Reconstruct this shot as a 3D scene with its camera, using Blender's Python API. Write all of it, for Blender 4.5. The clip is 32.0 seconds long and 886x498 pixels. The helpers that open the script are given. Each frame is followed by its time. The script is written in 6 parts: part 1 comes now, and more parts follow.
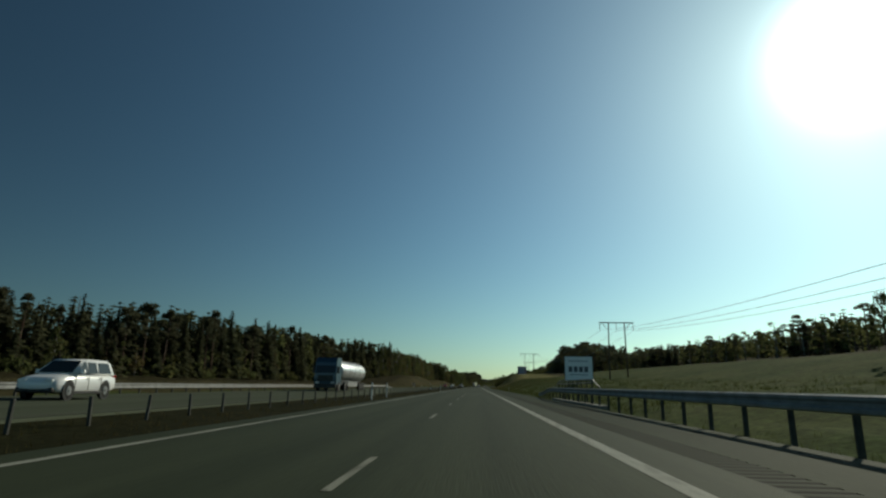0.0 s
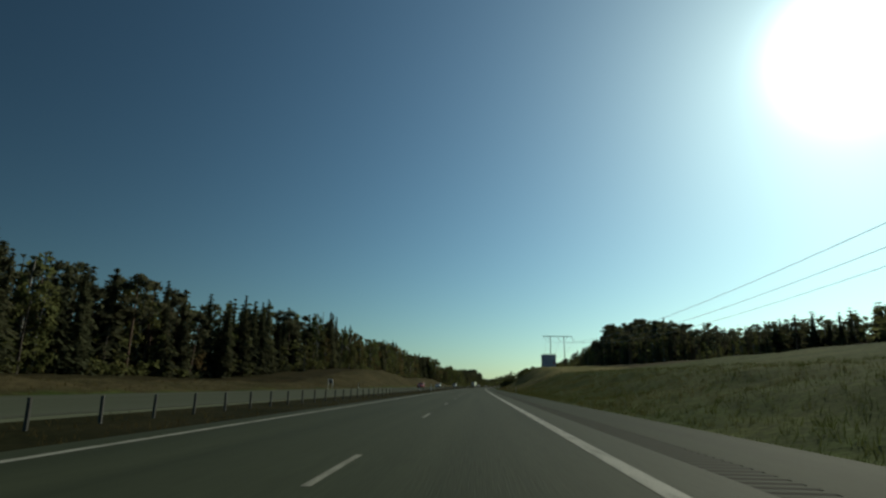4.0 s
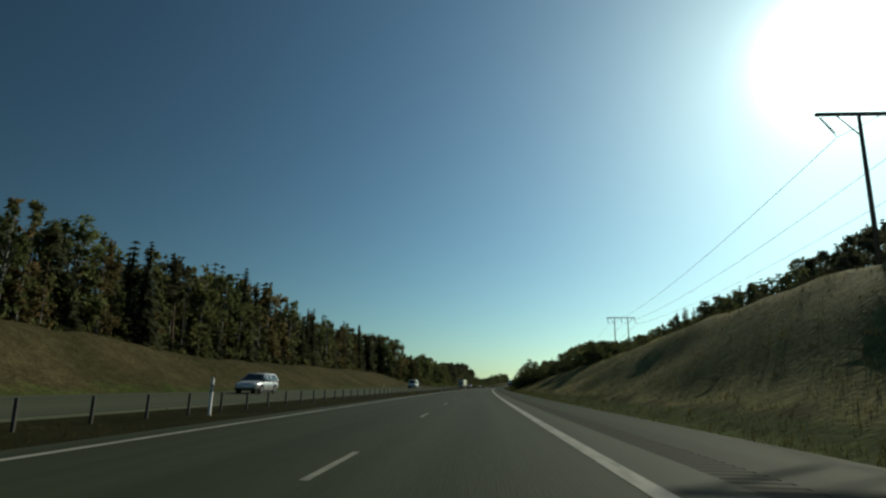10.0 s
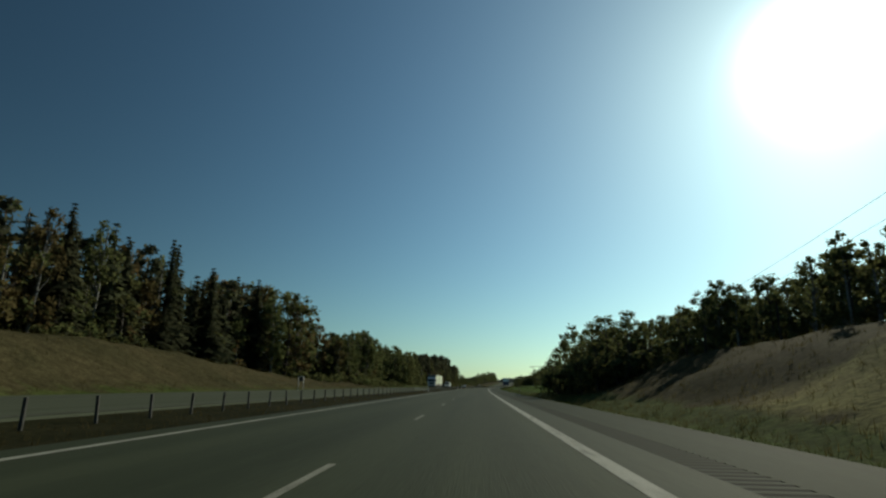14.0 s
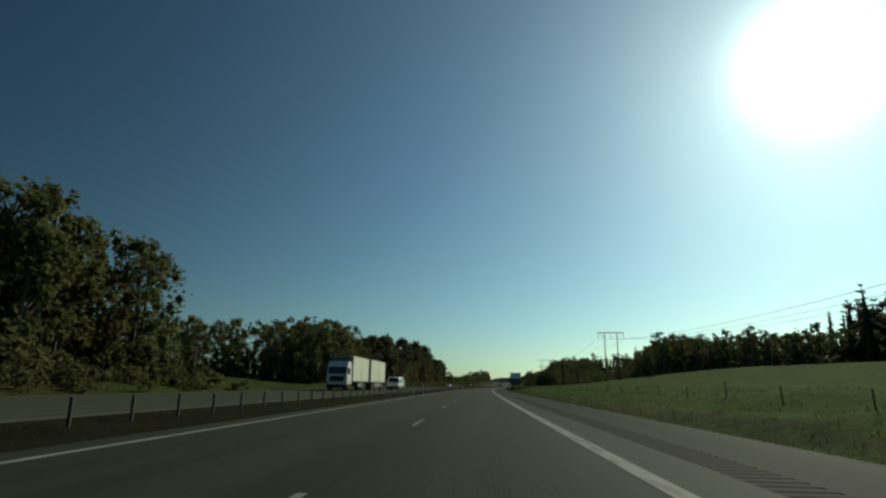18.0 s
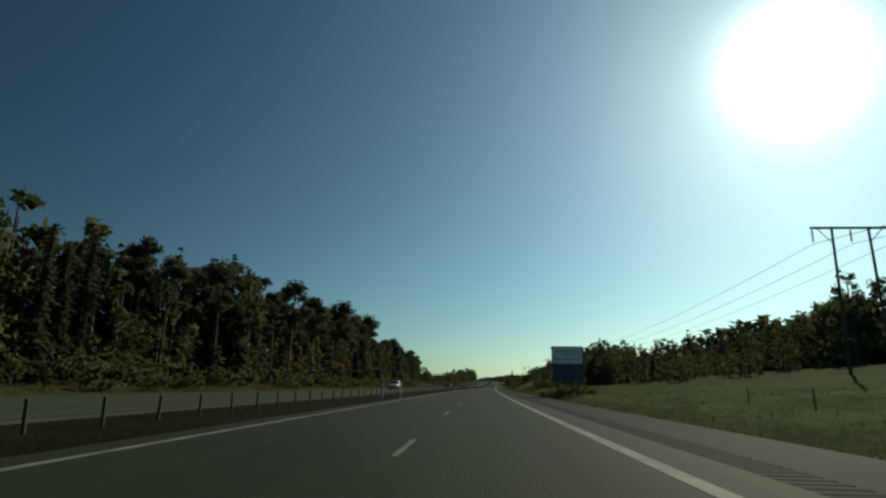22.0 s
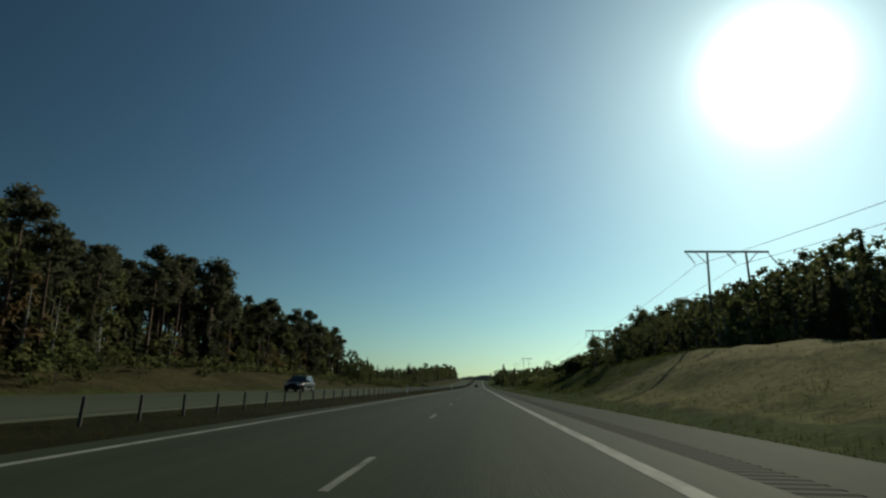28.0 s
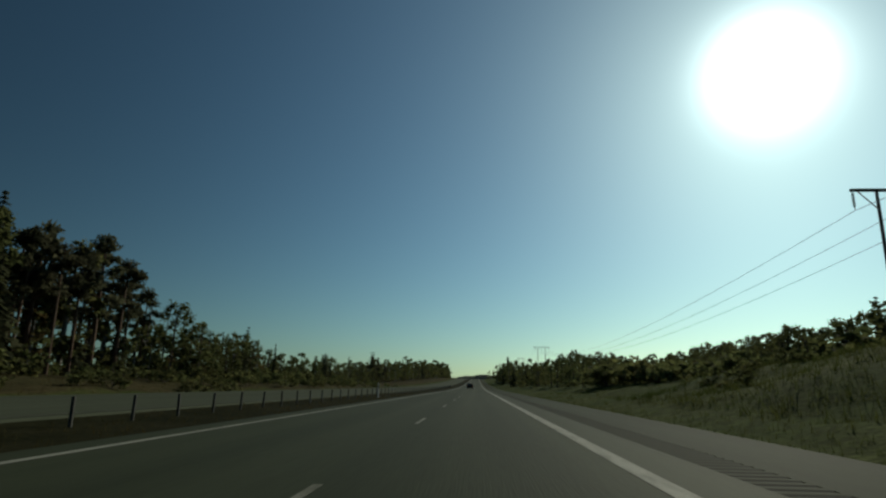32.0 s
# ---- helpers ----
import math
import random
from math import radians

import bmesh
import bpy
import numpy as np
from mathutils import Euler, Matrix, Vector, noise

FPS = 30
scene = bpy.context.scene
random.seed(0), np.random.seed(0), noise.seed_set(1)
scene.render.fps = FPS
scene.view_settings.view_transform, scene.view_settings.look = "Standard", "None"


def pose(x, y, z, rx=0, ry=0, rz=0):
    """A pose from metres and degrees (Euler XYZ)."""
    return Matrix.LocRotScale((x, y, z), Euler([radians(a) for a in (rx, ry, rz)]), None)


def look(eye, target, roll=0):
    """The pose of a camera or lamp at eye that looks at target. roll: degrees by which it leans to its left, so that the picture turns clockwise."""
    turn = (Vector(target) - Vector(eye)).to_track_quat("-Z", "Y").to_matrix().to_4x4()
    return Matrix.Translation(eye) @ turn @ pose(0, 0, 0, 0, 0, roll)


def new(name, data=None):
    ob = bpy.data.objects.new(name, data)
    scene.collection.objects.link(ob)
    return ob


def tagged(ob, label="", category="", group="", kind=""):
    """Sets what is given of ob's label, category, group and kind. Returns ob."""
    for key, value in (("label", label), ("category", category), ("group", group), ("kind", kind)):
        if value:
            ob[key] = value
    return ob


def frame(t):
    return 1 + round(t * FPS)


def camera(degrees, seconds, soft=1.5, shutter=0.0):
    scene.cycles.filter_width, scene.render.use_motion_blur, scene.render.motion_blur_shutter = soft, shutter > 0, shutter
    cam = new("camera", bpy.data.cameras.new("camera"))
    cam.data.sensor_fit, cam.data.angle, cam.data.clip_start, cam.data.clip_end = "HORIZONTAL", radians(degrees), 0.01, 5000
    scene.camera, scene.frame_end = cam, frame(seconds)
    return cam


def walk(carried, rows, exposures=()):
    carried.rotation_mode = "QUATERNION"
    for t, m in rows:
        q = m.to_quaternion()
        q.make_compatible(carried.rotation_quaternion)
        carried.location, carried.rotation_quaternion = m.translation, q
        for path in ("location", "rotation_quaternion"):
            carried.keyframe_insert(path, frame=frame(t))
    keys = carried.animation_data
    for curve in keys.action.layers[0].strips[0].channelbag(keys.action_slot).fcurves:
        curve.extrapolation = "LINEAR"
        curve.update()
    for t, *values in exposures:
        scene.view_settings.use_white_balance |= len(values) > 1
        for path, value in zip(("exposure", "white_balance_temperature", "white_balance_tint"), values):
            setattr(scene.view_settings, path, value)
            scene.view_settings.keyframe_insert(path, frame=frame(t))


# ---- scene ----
# ---- the way: one gently turning motorway, s metres along it, d metres to the right of the lane's middle ----
SPEED = 30.4
HEADING = [(-3, -0.19), (0, -0.19), (2, -0.2), (4, -0.17), (6, -0.21), (8, -0.49), (10, -0.92), (12, -1.73), (14, -2.4), (17, -2.86),
           (19, -3.41), (21, -4.07), (23, -5.08), (25, -5.77), (28, -6.29), (30, -6.58), (32, -6.63), (36, -6.64), (60, -6.66)]
STEP = 2.0
S_AXIS = np.arange(-90, 1900 + STEP, STEP)
TURN = np.interp(S_AXIS / SPEED, [a for a, b in HEADING], [b for a, b in HEADING])
TURN = np.convolve(np.pad(TURN, 15, mode="edge"), np.ones(31) / 31, "valid")
AXIS_X = np.cumsum(-np.sin(np.radians(TURN))) * STEP
AXIS_Y = np.cumsum(np.cos(np.radians(TURN))) * STEP
AXIS_X -= np.interp(0, S_AXIS, AXIS_X)
AXIS_Y -= np.interp(0, S_AXIS, AXIS_Y)


def turn(s):
    return np.interp(s, S_AXIS, TURN)


def spot(s, d):
    """World x and y of the place s along the way and d to its right (numbers or arrays)."""
    a = np.radians(turn(s))
    over = np.clip(np.asarray(s, float) - 1900, 0, None)
    return (np.interp(s, S_AXIS, AXIS_X) + d * np.cos(a) - over * np.sin(a),
            np.interp(s, S_AXIS, AXIS_Y) + d * np.sin(a) + over * np.cos(a))


def knots(s, rows):
    return np.interp(s, [a for a, b in rows], [b for a, b in rows])


def climb(s):
    """Beyond the camera's way the road rises towards the horizon."""
    x = np.clip((np.asarray(s, float) - 1080) / 700, 0, 1)
    return 9.5 * x * x * (3 - 2 * x)


# ---- camera: behind the windscreen of a car in the right lane ----
EYE, UP, LEFT, ROLL = 0.975, 13.56, 3.58, 1.0
DRIFT = [(0, -.16), (1, -.16), (2, -.02), (3, .08), (6, .12), (8, .12), (9, .02), (10, .21), (11, .07), (12, .16), (13, .23), (14, .23),
         (17, .02), (19, .01), (20, -.09), (21, -.19), (22, -.4), (23, -.44), (24, -.33), (25, -.23), (28, -.14), (29, -.12), (32, 0)]
cam = camera(76.19, 32.0, soft=2.4)
rows = []
for i in range(65):
    t = i * 0.5
    x, y = spot(SPEED * t, knots(t, DRIFT))
    rows.append((t, pose(float(x), float(y), EYE, 90 + UP, 0, float(turn(SPEED * t)) + LEFT) @ pose(0, 0, 0, 0, 0, ROLL)))
walk(cam, rows, [(0, 0.0), (3, 0.03), (6, 0.16), (13, 0.18), (17, -0.04), (20, -0.1), (22, -0.1), (24, -0.05), (28, -0.08), (30, -0.11), (31, -0.22), (32, -0.33)])

# ---- light: a low morning sun ahead and to the right, clear sky ----
SUN_AZ, SUN_EL = 35.4, 27.3
sun_way = Vector((math.sin(radians(SUN_AZ)) * math.cos(radians(SUN_EL)), math.cos(radians(SUN_AZ)) * math.cos(radians(SUN_EL)), math.sin(radians(SUN_EL))))
sun = new("sun", bpy.data.lights.new("sun", "SUN"))
sun.data.energy, sun.data.angle, sun.data.color = 3.1, radians(0.5), (1.0, 0.95, 0.74)
sun.matrix_basis = look(sun_way * 100, (0, 0, 0))
world = bpy.data.worlds.new("clear_sky")
scene.world = world
world.use_nodes = True
wt = world.node_tree
wt.nodes.clear()


def wmath(op, a, b=None):
    n = wt.nodes.new("ShaderNodeMath")
    n.operation = op
    for i, v in enumerate((a, b)):
        if v is None:
            continue
        if isinstance(v, (int, float)):
            n.inputs[i].default_value = v
        else:
            wt.links.new(v, n.inputs[i])
    return n.outputs[0]


sky = wt.nodes.new("ShaderNodeTexSky")
sky.sky_type, sky.sun_disc = "NISHITA", False
sky.sun_elevation, sky.sun_rotation = radians(SUN_EL), radians(SUN_AZ)
sky.air_density, sky.dust_density, sky.ozone_density = 1.0, 0.6, 1.5
tc = wt.nodes.new("ShaderNodeTexCoord")
dot = wt.nodes.new("ShaderNodeVectorMath")
dot.operation = "DOT_PRODUCT"
dot.inputs[1].default_value = sun_way
wt.links.new(tc.outputs["Generated"], dot.inputs[0])
angle = wmath("ARCCOSINE", dot.outputs["Value"])
# the sun's own dazzling aureole
core = wmath("MULTIPLY", wmath("EXPONENT", wmath("MULTIPLY", wmath("POWER", wmath("DIVIDE", angle, radians(3.9)), 2.0), -1.0)), 3.0)
halo = wmath("MULTIPLY", wmath("EXPONENT", wmath("DIVIDE", angle, -radians(10.0))), 0.42)
# clear dry air: the sky is deep blue away from the sun
deep = wmath("ADD", wmath("MULTIPLY", wmath("EXPONENT", wmath("MULTIPLY", wmath("POWER", wmath("DIVIDE", angle, radians(52.0)), 2.0), -1.0)), 0.80), 0.24)
# and brightens again opposite the sun, out of view, raised to fill the shaded sides
opposite = wmath("POWER", wmath("MAXIMUM", wmath("MULTIPLY", dot.outputs["Value"], -1.0), 0.0), 2.0)
deep = wmath("ADD", deep, wmath("MULTIPLY", opposite, 1.5))
lift = wt.nodes.new("ShaderNodeSeparateXYZ")
wt.links.new(tc.outputs["Generated"], lift.inputs[0])
haze = wmath("ADD", wmath("MULTIPLY", wmath("EXPONENT", wmath("DIVIDE", lift.outputs[2], -0.22)), 0.62), 0.94)
deep = wmath("MULTIPLY", deep, haze)
glow = wt.nodes.new("ShaderNodeVectorMath")
glow.operation = "SCALE"
glow.inputs[0].default_value = (0.86, 1.0, 0.97)
wt.links.new(wmath("ADD", core, halo), glow.inputs["Scale"])
sky_scaled = wt.nodes.new("ShaderNodeVectorMath")
sky_scaled.operation = "SCALE"
wt.links.new(wmath("MULTIPLY", deep, 0.066), sky_scaled.inputs["Scale"])
clear = wt.nodes.new("ShaderNodeVectorMath")
clear.operation = "MULTIPLY"
clear.inputs[1].default_value = (0.615, 0.96, 0.98)
wt.links.new(sky.outputs[0], clear.inputs[0])
wt.links.new(clear.outputs[0], sky_scaled.inputs[0])
total = wt.nodes.new("ShaderNodeVectorMath")
total.operation = "ADD"
wt.links.new(sky_scaled.outputs[0], total.inputs[0])
wt.links.new(glow.outputs[0], total.inputs[1])
bg = wt.nodes.new("ShaderNodeBackground")
wt.links.new(total.outputs[0], bg.inputs[0])
out = wt.nodes.new("ShaderNodeOutputWorld")
wt.links.new(bg.outputs[0], out.inputs[0])

# ---- materials ----


def material(name, base, rough=0.8, metal=0.0, second=None, scale=4.0, stretch=(1, 1, 1), fine=None, fine_scale=60.0, bump=0.2, coords="Object",
             spread=(0.35, 0.65), vary=0.0, spec=0.3, through_light=0.0, sheen_tint=None, tree_share=0.5):
    """A procedural surface: two colours mixed by a broad noise, a fine grain over it, relief from the grain, and a shift from piece to piece."""
    m = bpy.data.materials.new(name)
    m.use_nodes = True
    nt = m.node_tree
    p = nt.nodes["Principled BSDF"]
    p.inputs["Roughness"].default_value, p.inputs["Metallic"].default_value = rough, metal
    p.inputs["Specular IOR Level"].default_value = spec
    if sheen_tint:
        p.inputs["Specular Tint"].default_value = (*sheen_tint, 1)
    co = nt.nodes.new("ShaderNodeTexCoord")
    mp = nt.nodes.new("ShaderNodeMapping")
    mp.inputs["Scale"].default_value = stretch
    nt.links.new(co.outputs[coords], mp.inputs[0])

    def noise_node(sc, detail):
        n = nt.nodes.new("ShaderNodeTexNoise")
        n.inputs["Scale"].default_value, n.inputs["Detail"].default_value = sc, detail
        nt.links.new(mp.outputs[0], n.inputs["Vector"])
        return n

    def mixed(fac, a, b, kind="MIX"):
        n = nt.nodes.new("ShaderNodeMix")
        n.data_type, n.blend_type = "RGBA", kind
        for sock, v in ((n.inputs["Factor"], fac), (n.inputs["A"], a), (n.inputs["B"], b)):
            if hasattr(v, "is_linked"):
                nt.links.new(v, sock)
            elif isinstance(v, tuple):
                sock.default_value = (*v[:3], 1)
            else:
                sock.default_value = v
        return n.outputs["Result"]

    colour = base
    if second is not None:
        n1 = noise_node(scale, 5)
        mr = nt.nodes.new("ShaderNodeMapRange")
        mr.inputs["From Min"].default_value, mr.inputs["From Max"].default_value = spread
        nt.links.new(n1.outputs["Fac"], mr.inputs["Value"])
        colour = mixed(mr.outputs[0], base, second)
    n2 = noise_node(fine_scale, 3)
    if fine is not None:
        ramp = nt.nodes.new("ShaderNodeMapRange")
        ramp.inputs["From Min"].default_value, ramp.inputs["From Max"].default_value = 0.3, 0.7
        ramp.inputs["To Min"].default_value, ramp.inputs["To Max"].default_value = 1 - fine, 1 + fine
        nt.links.new(n2.outputs["Fac"], ramp.inputs["Value"])
        comb = nt.nodes.new("ShaderNodeCombineColor")
        for k in range(3):
            nt.links.new(ramp.outputs[0], comb.inputs[k])
        colour = mixed(1.0, colour, comb.outputs[0], "MULTIPLY")
    if vary:
        oi = nt.nodes.new("ShaderNodeObjectInfo")
        geo = nt.nodes.new("ShaderNodeNewGeometry")
        tone = nt.nodes.new("ShaderNodeAttribute")                 # joined woods carry a tone of their own for each tree
        tone.attribute_name = "tone"

        def sums(op, x, y):
            n = nt.nodes.new("ShaderNodeMath")
            n.operation = op
            for i, v in enumerate((x, y)):
                if isinstance(v, float):
                    n.inputs[i].default_value = v
                else:
                    nt.links.new(v, n.inputs[i])
            return n.outputs[0]

        tree = sums("FRACT", sums("ADD", oi.outputs["Random"], tone.outputs["Fac"]), 0.0)
        both = sums("ADD", sums("MULTIPLY", tree, tree_share), sums("MULTIPLY", geo.outputs["Random Per Island"], 1.0 - tree_share))
        hs = nt.nodes.new("ShaderNodeHueSaturation")
        nt.links.new(sums("ADD", sums("MULTIPLY", both, 2.0 * vary), 1.0 - vary), hs.inputs["Value"])
        nt.links.new(sums("ADD", sums("MULTIPLY", sums("FRACT", sums("MULTIPLY", tree, 7.3), 0.0), 0.03), 0.478), hs.inputs["Hue"])
        if isinstance(colour, tuple):
            hs.inputs["Color"].default_value = (*colour[:3], 1)
        else:
            nt.links.new(colour, hs.inputs["Color"])
        colour = hs.outputs[0]
    if isinstance(colour, tuple):
        p.inputs["Base Color"].default_value = (*colour[:3], 1)
    else:
        nt.links.new(colour, p.inputs["Base Color"])
    if bump:
        b = nt.nodes.new("ShaderNodeBump")
        b.inputs["Strength"].default_value, b.inputs["Distance"].default_value = bump, 0.02
        nt.links.new(n2.outputs["Fac"], b.inputs["Height"])
        nt.links.new(b.outputs[0], p.inputs["Normal"])
    if through_light:
        tr = nt.nodes.new("ShaderNodeBsdfTranslucent")
        ms = nt.nodes.new("ShaderNodeMixShader")
        ms.inputs[0].default_value = through_light
        if isinstance(colour, tuple):
            tr.inputs["Color"].default_value = (*colour[:3], 1)
        else:
            nt.links.new(colour, tr.inputs["Color"])
        nt.links.new(p.outputs[0], ms.inputs[1])
        nt.links.new(tr.outputs[0], ms.inputs[2])
        nt.links.new(ms.outputs[0], nt.nodes["Material Output"].inputs[0])
    return m


def ground_blend(name, layers):
    """Ground whose grasses give way to one another in ragged patches; each layer but the first is (cover attribute, colour, second colour)."""
    m = bpy.data.materials.new(name)
    m.use_nodes = True
    nt = m.node_tree
    p = nt.nodes["Principled BSDF"]
    p.inputs["Roughness"].default_value, p.inputs["Specular IOR Level"].default_value = 1.0, 0.011
    p.inputs["Specular Tint"].default_value = (0.8, 1.0, 0.55, 1)
    co = nt.nodes.new("ShaderNodeTexCoord")

    def noise_of(sc, detail, lo, hi, out0=0.0, out1=1.0):
        n = nt.nodes.new("ShaderNodeTexNoise")
        n.inputs["Scale"].default_value, n.inputs["Detail"].default_value = sc, detail
        nt.links.new(co.outputs["Object"], n.inputs["Vector"])
        r = nt.nodes.new("ShaderNodeMapRange")
        for key, v in (("From Min", lo), ("From Max", hi), ("To Min", out0), ("To Max", out1)):
            r.inputs[key].default_value = v
        nt.links.new(n.outputs["Fac"], r.inputs["Value"])
        return r.outputs[0]

    def mixed(fac, a, b, kind="MIX"):
        n = nt.nodes.new("ShaderNodeMix")
        n.data_type, n.blend_type = "RGBA", kind
        for sock, v in ((n.inputs["Factor"], fac), (n.inputs["A"], a), (n.inputs["B"], b)):
            if isinstance(v, tuple):
                sock.default_value = (*v, 1)
            elif isinstance(v, float):
                sock.default_value = v
            else:
                nt.links.new(v, sock)
        return n.outputs["Result"]

    broad, ragged = noise_of(0.12, 5, 0.35, 0.65), noise_of(0.45, 6, 0.0, 1.0, -0.5, 0.5)
    clumps = noise_of(1.1, 5, 0.3, 0.7, 0.72, 1.28)
    blades = noise_of(4.5, 3, 0.3, 0.7, 0.65, 1.35)
    colour = mixed(broad, layers[0][1], layers[0][2])
    for cover, base, second in layers[1:]:
        at = nt.nodes.new("ShaderNodeAttribute")
        at.attribute_name = cover
        add = nt.nodes.new("ShaderNodeMath")
        nt.links.new(at.outputs["Fac"], add.inputs[0])
        nt.links.new(ragged, add.inputs[1])
        edge = nt.nodes.new("ShaderNodeMapRange")
        edge.inputs["From Min"].default_value, edge.inputs["From Max"].default_value = 0.36, 0.64
        nt.links.new(add.outputs[0], edge.inputs["Value"])
        colour = mixed(edge.outputs[0], colour, mixed(broad, base, second))
    for grain in (clumps, blades):
        comb = nt.nodes.new("ShaderNodeCombineColor")
        for k in range(3):
            nt.links.new(grain, comb.inputs[k])
        colour = mixed(1.0, colour, comb.outputs[0], "MULTIPLY")
    nt.links.new(colour, p.inputs["Base Color"])
    b = nt.nodes.new("ShaderNodeBump")
    b.inputs["Strength"].default_value, b.inputs["Distance"].default_value = 0.9, 0.03
    nt.links.new(blades, b.inputs["Height"])
    nt.links.new(b.outputs[0], p.inputs["Normal"])
    return m


def glass_material(name, tint):
    m = bpy.data.materials.new(name)
    m.use_nodes = True
    p = m.node_tree.nodes["Principled BSDF"]
    p.inputs["Base Color"].default_value = (*tint, 1)
    p.inputs["Roughness"].default_value, p.inputs["Specular IOR Level"].default_value = 0.08, 0.3
    return m


ASPHALT = material("asphalt", (0.0279, 0.0349, 0.0213), 0.8, second=(0.0405, 0.0485, 0.0295), scale=1.0, stretch=(0.02, 0.9, 1), fine=0.14, fine_scale=55, bump=0.25, coords="UV", spec=0.045, sheen_tint=(0.86, 1.0, 0.74))
# oncoming carriageway: base colour paled to stand in for its grazing reflection
ASPHALT_PALE = material("sheen_paled_asphalt", (0.0577, 0.0657, 0.0447), 0.92, second=(0.0716, 0.0813, 0.0568), scale=1.0, stretch=(0.02, 0.9, 1), fine=0.14, fine_scale=55, bump=0.25, coords="UV", spec=0.025, sheen_tint=(0.86, 1.0, 0.74))
SHOULDER = material("shoulder_asphalt", (0.0246, 0.0307, 0.0192), 0.82, second=(0.0326, 0.0413, 0.0248), scale=1.0, stretch=(0.03, 0.8, 1), fine=0.16, fine_scale=55, bump=0.3, coords="UV", spec=0.025, sheen_tint=(0.86, 1.0, 0.74))
GROOVE = material("milled_asphalt", (0.025, 0.026, 0.021), 0.93, second=(0.046, 0.045, 0.039), scale=3, fine=0.2, coords="UV", spec=0.025, sheen_tint=(0.86, 1.0, 0.74))
PAINT = material("road_paint", (0.246, 0.252, 0.212), 0.75, second=(0.108, 0.110, 0.091), scale=1.6, stretch=(0.6, 3, 1), fine=0.22, fine_scale=30, bump=0.15, coords="UV", spread=(0.45, 0.8), spec=0.06)
GROUND = ground_blend("grassy_ground", [(None, (0.040, 0.038, 0.018), (0.062, 0.052, 0.026)), ("verge_cover", (0.036, 0.054, 0.014), (0.061, 0.072, 0.024)),
                                        ("field_cover", (0.043, 0.081, 0.012), (0.058, 0.096, 0.018)), ("pale_cover", (0.106, 0.108, 0.040), (0.179, 0.157, 0.067))])
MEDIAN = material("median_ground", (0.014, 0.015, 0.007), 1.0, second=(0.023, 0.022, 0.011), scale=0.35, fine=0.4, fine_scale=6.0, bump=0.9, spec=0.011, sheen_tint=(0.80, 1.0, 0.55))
FLOOR = material("forest_floor_ground", (0.022, 0.021, 0.010), 1.0, second=(0.036, 0.03, 0.015), scale=0.3, fine=0.4, fine_scale=2.0, bump=0.9, spec=0.011, sheen_tint=(0.80, 1.0, 0.55))
SPRUCE = material("spruce_needles", (0.053, 0.061, 0.033), 0.9, second=(0.077, 0.081, 0.044), scale=0.9, fine=0.25, fine_scale=8, bump=0, vary=0.24, tree_share=0.8, through_light=0.5, spec=0.03)
PINE = material("pine_needles", (0.067, 0.074, 0.042), 0.9, second=(0.096, 0.097, 0.059), scale=0.8, fine=0.25, fine_scale=8, bump=0, vary=0.24, tree_share=0.8, through_light=0.5, spec=0.03)
LEAF = material("green_leaves", (0.088, 0.106, 0.041), 0.9, second=(0.128, 0.134, 0.053), scale=0.5, fine=0.25, fine_scale=6, bump=0, vary=0.28, tree_share=0.8, through_light=0.5, spec=0.03)
AUTUMN = material("yellowing_leaves", (0.112, 0.099, 0.041), 0.9, second=(0.149, 0.114, 0.049), scale=0.5, fine=0.25, fine_scale=6, bump=0, vary=0.24, tree_share=0.8, through_light=0.5, spec=0.03)
BARK_P = material("pine_bark", (0.13, 0.075, 0.045), 0.9, second=(0.07, 0.05, 0.038), scale=2, stretch=(3, 3, 0.6), fine=0.35, fine_scale=14, bump=0.6)
BARK_S = material("spruce_bark", (0.07, 0.055, 0.042), 0.9, second=(0.045, 0.038, 0.03), scale=2, stretch=(3, 3, 0.6), fine=0.35, fine_scale=14, bump=0.6)
BARK_B = material("birch_bark", (0.17, 0.165, 0.145), 0.85, second=(0.07, 0.065, 0.058), scale=2.2, stretch=(1, 1, 3), fine=0.2, fine_scale=14, bump=0.4, spread=(0.52, 0.68))
BLADE = material("grass_blades", (0.054, 0.054, 0.018), 0.95, second=(0.087, 0.074, 0.028), scale=0.2, bump=0, vary=0.4, through_light=0.4, spec=0.02)
BLADE_G = material("green_grass_blades", (0.036, 0.056, 0.014), 0.95, second=(0.059, 0.070, 0.022), scale=0.2, bump=0, vary=0.4, through_light=0.45, spec=0.02)
CONCRETE = material("bridge_concrete", (0.20, 0.20, 0.175), 0.9, second=(0.13, 0.128, 0.11), scale=1.2, fine=0.15, fine_scale=20, bump=0.2, spec=0.1)
FLOWER = material("yellow_flowers", (0.32, 0.30, 0.03), 0.9, second=(0.22, 0.22, 0.03), scale=3, bump=0, vary=0.3, through_light=0.2, spec=0.0)
STEEL = material("galvanised_steel", (0.26, 0.265, 0.26), 0.6, 0.35, second=(0.18, 0.18, 0.175), scale=2, fine=0.1, fine_scale=30, bump=0.05)
POST = material("weathered_post_steel", (0.040, 0.041, 0.036), 0.7, 0.3, second=(0.065, 0.065, 0.056), scale=3, fine=0.15, fine_scale=30, bump=0.1)
DASH_PAINT = material("worn_lane_paint", (0.213, 0.218, 0.179), 0.8, second=(0.095, 0.097, 0.078), scale=2.2, stretch=(0.6, 3, 1), fine=0.25, fine_scale=30, bump=0.12, coords="UV", spread=(0.4, 0.75), spec=0.02)
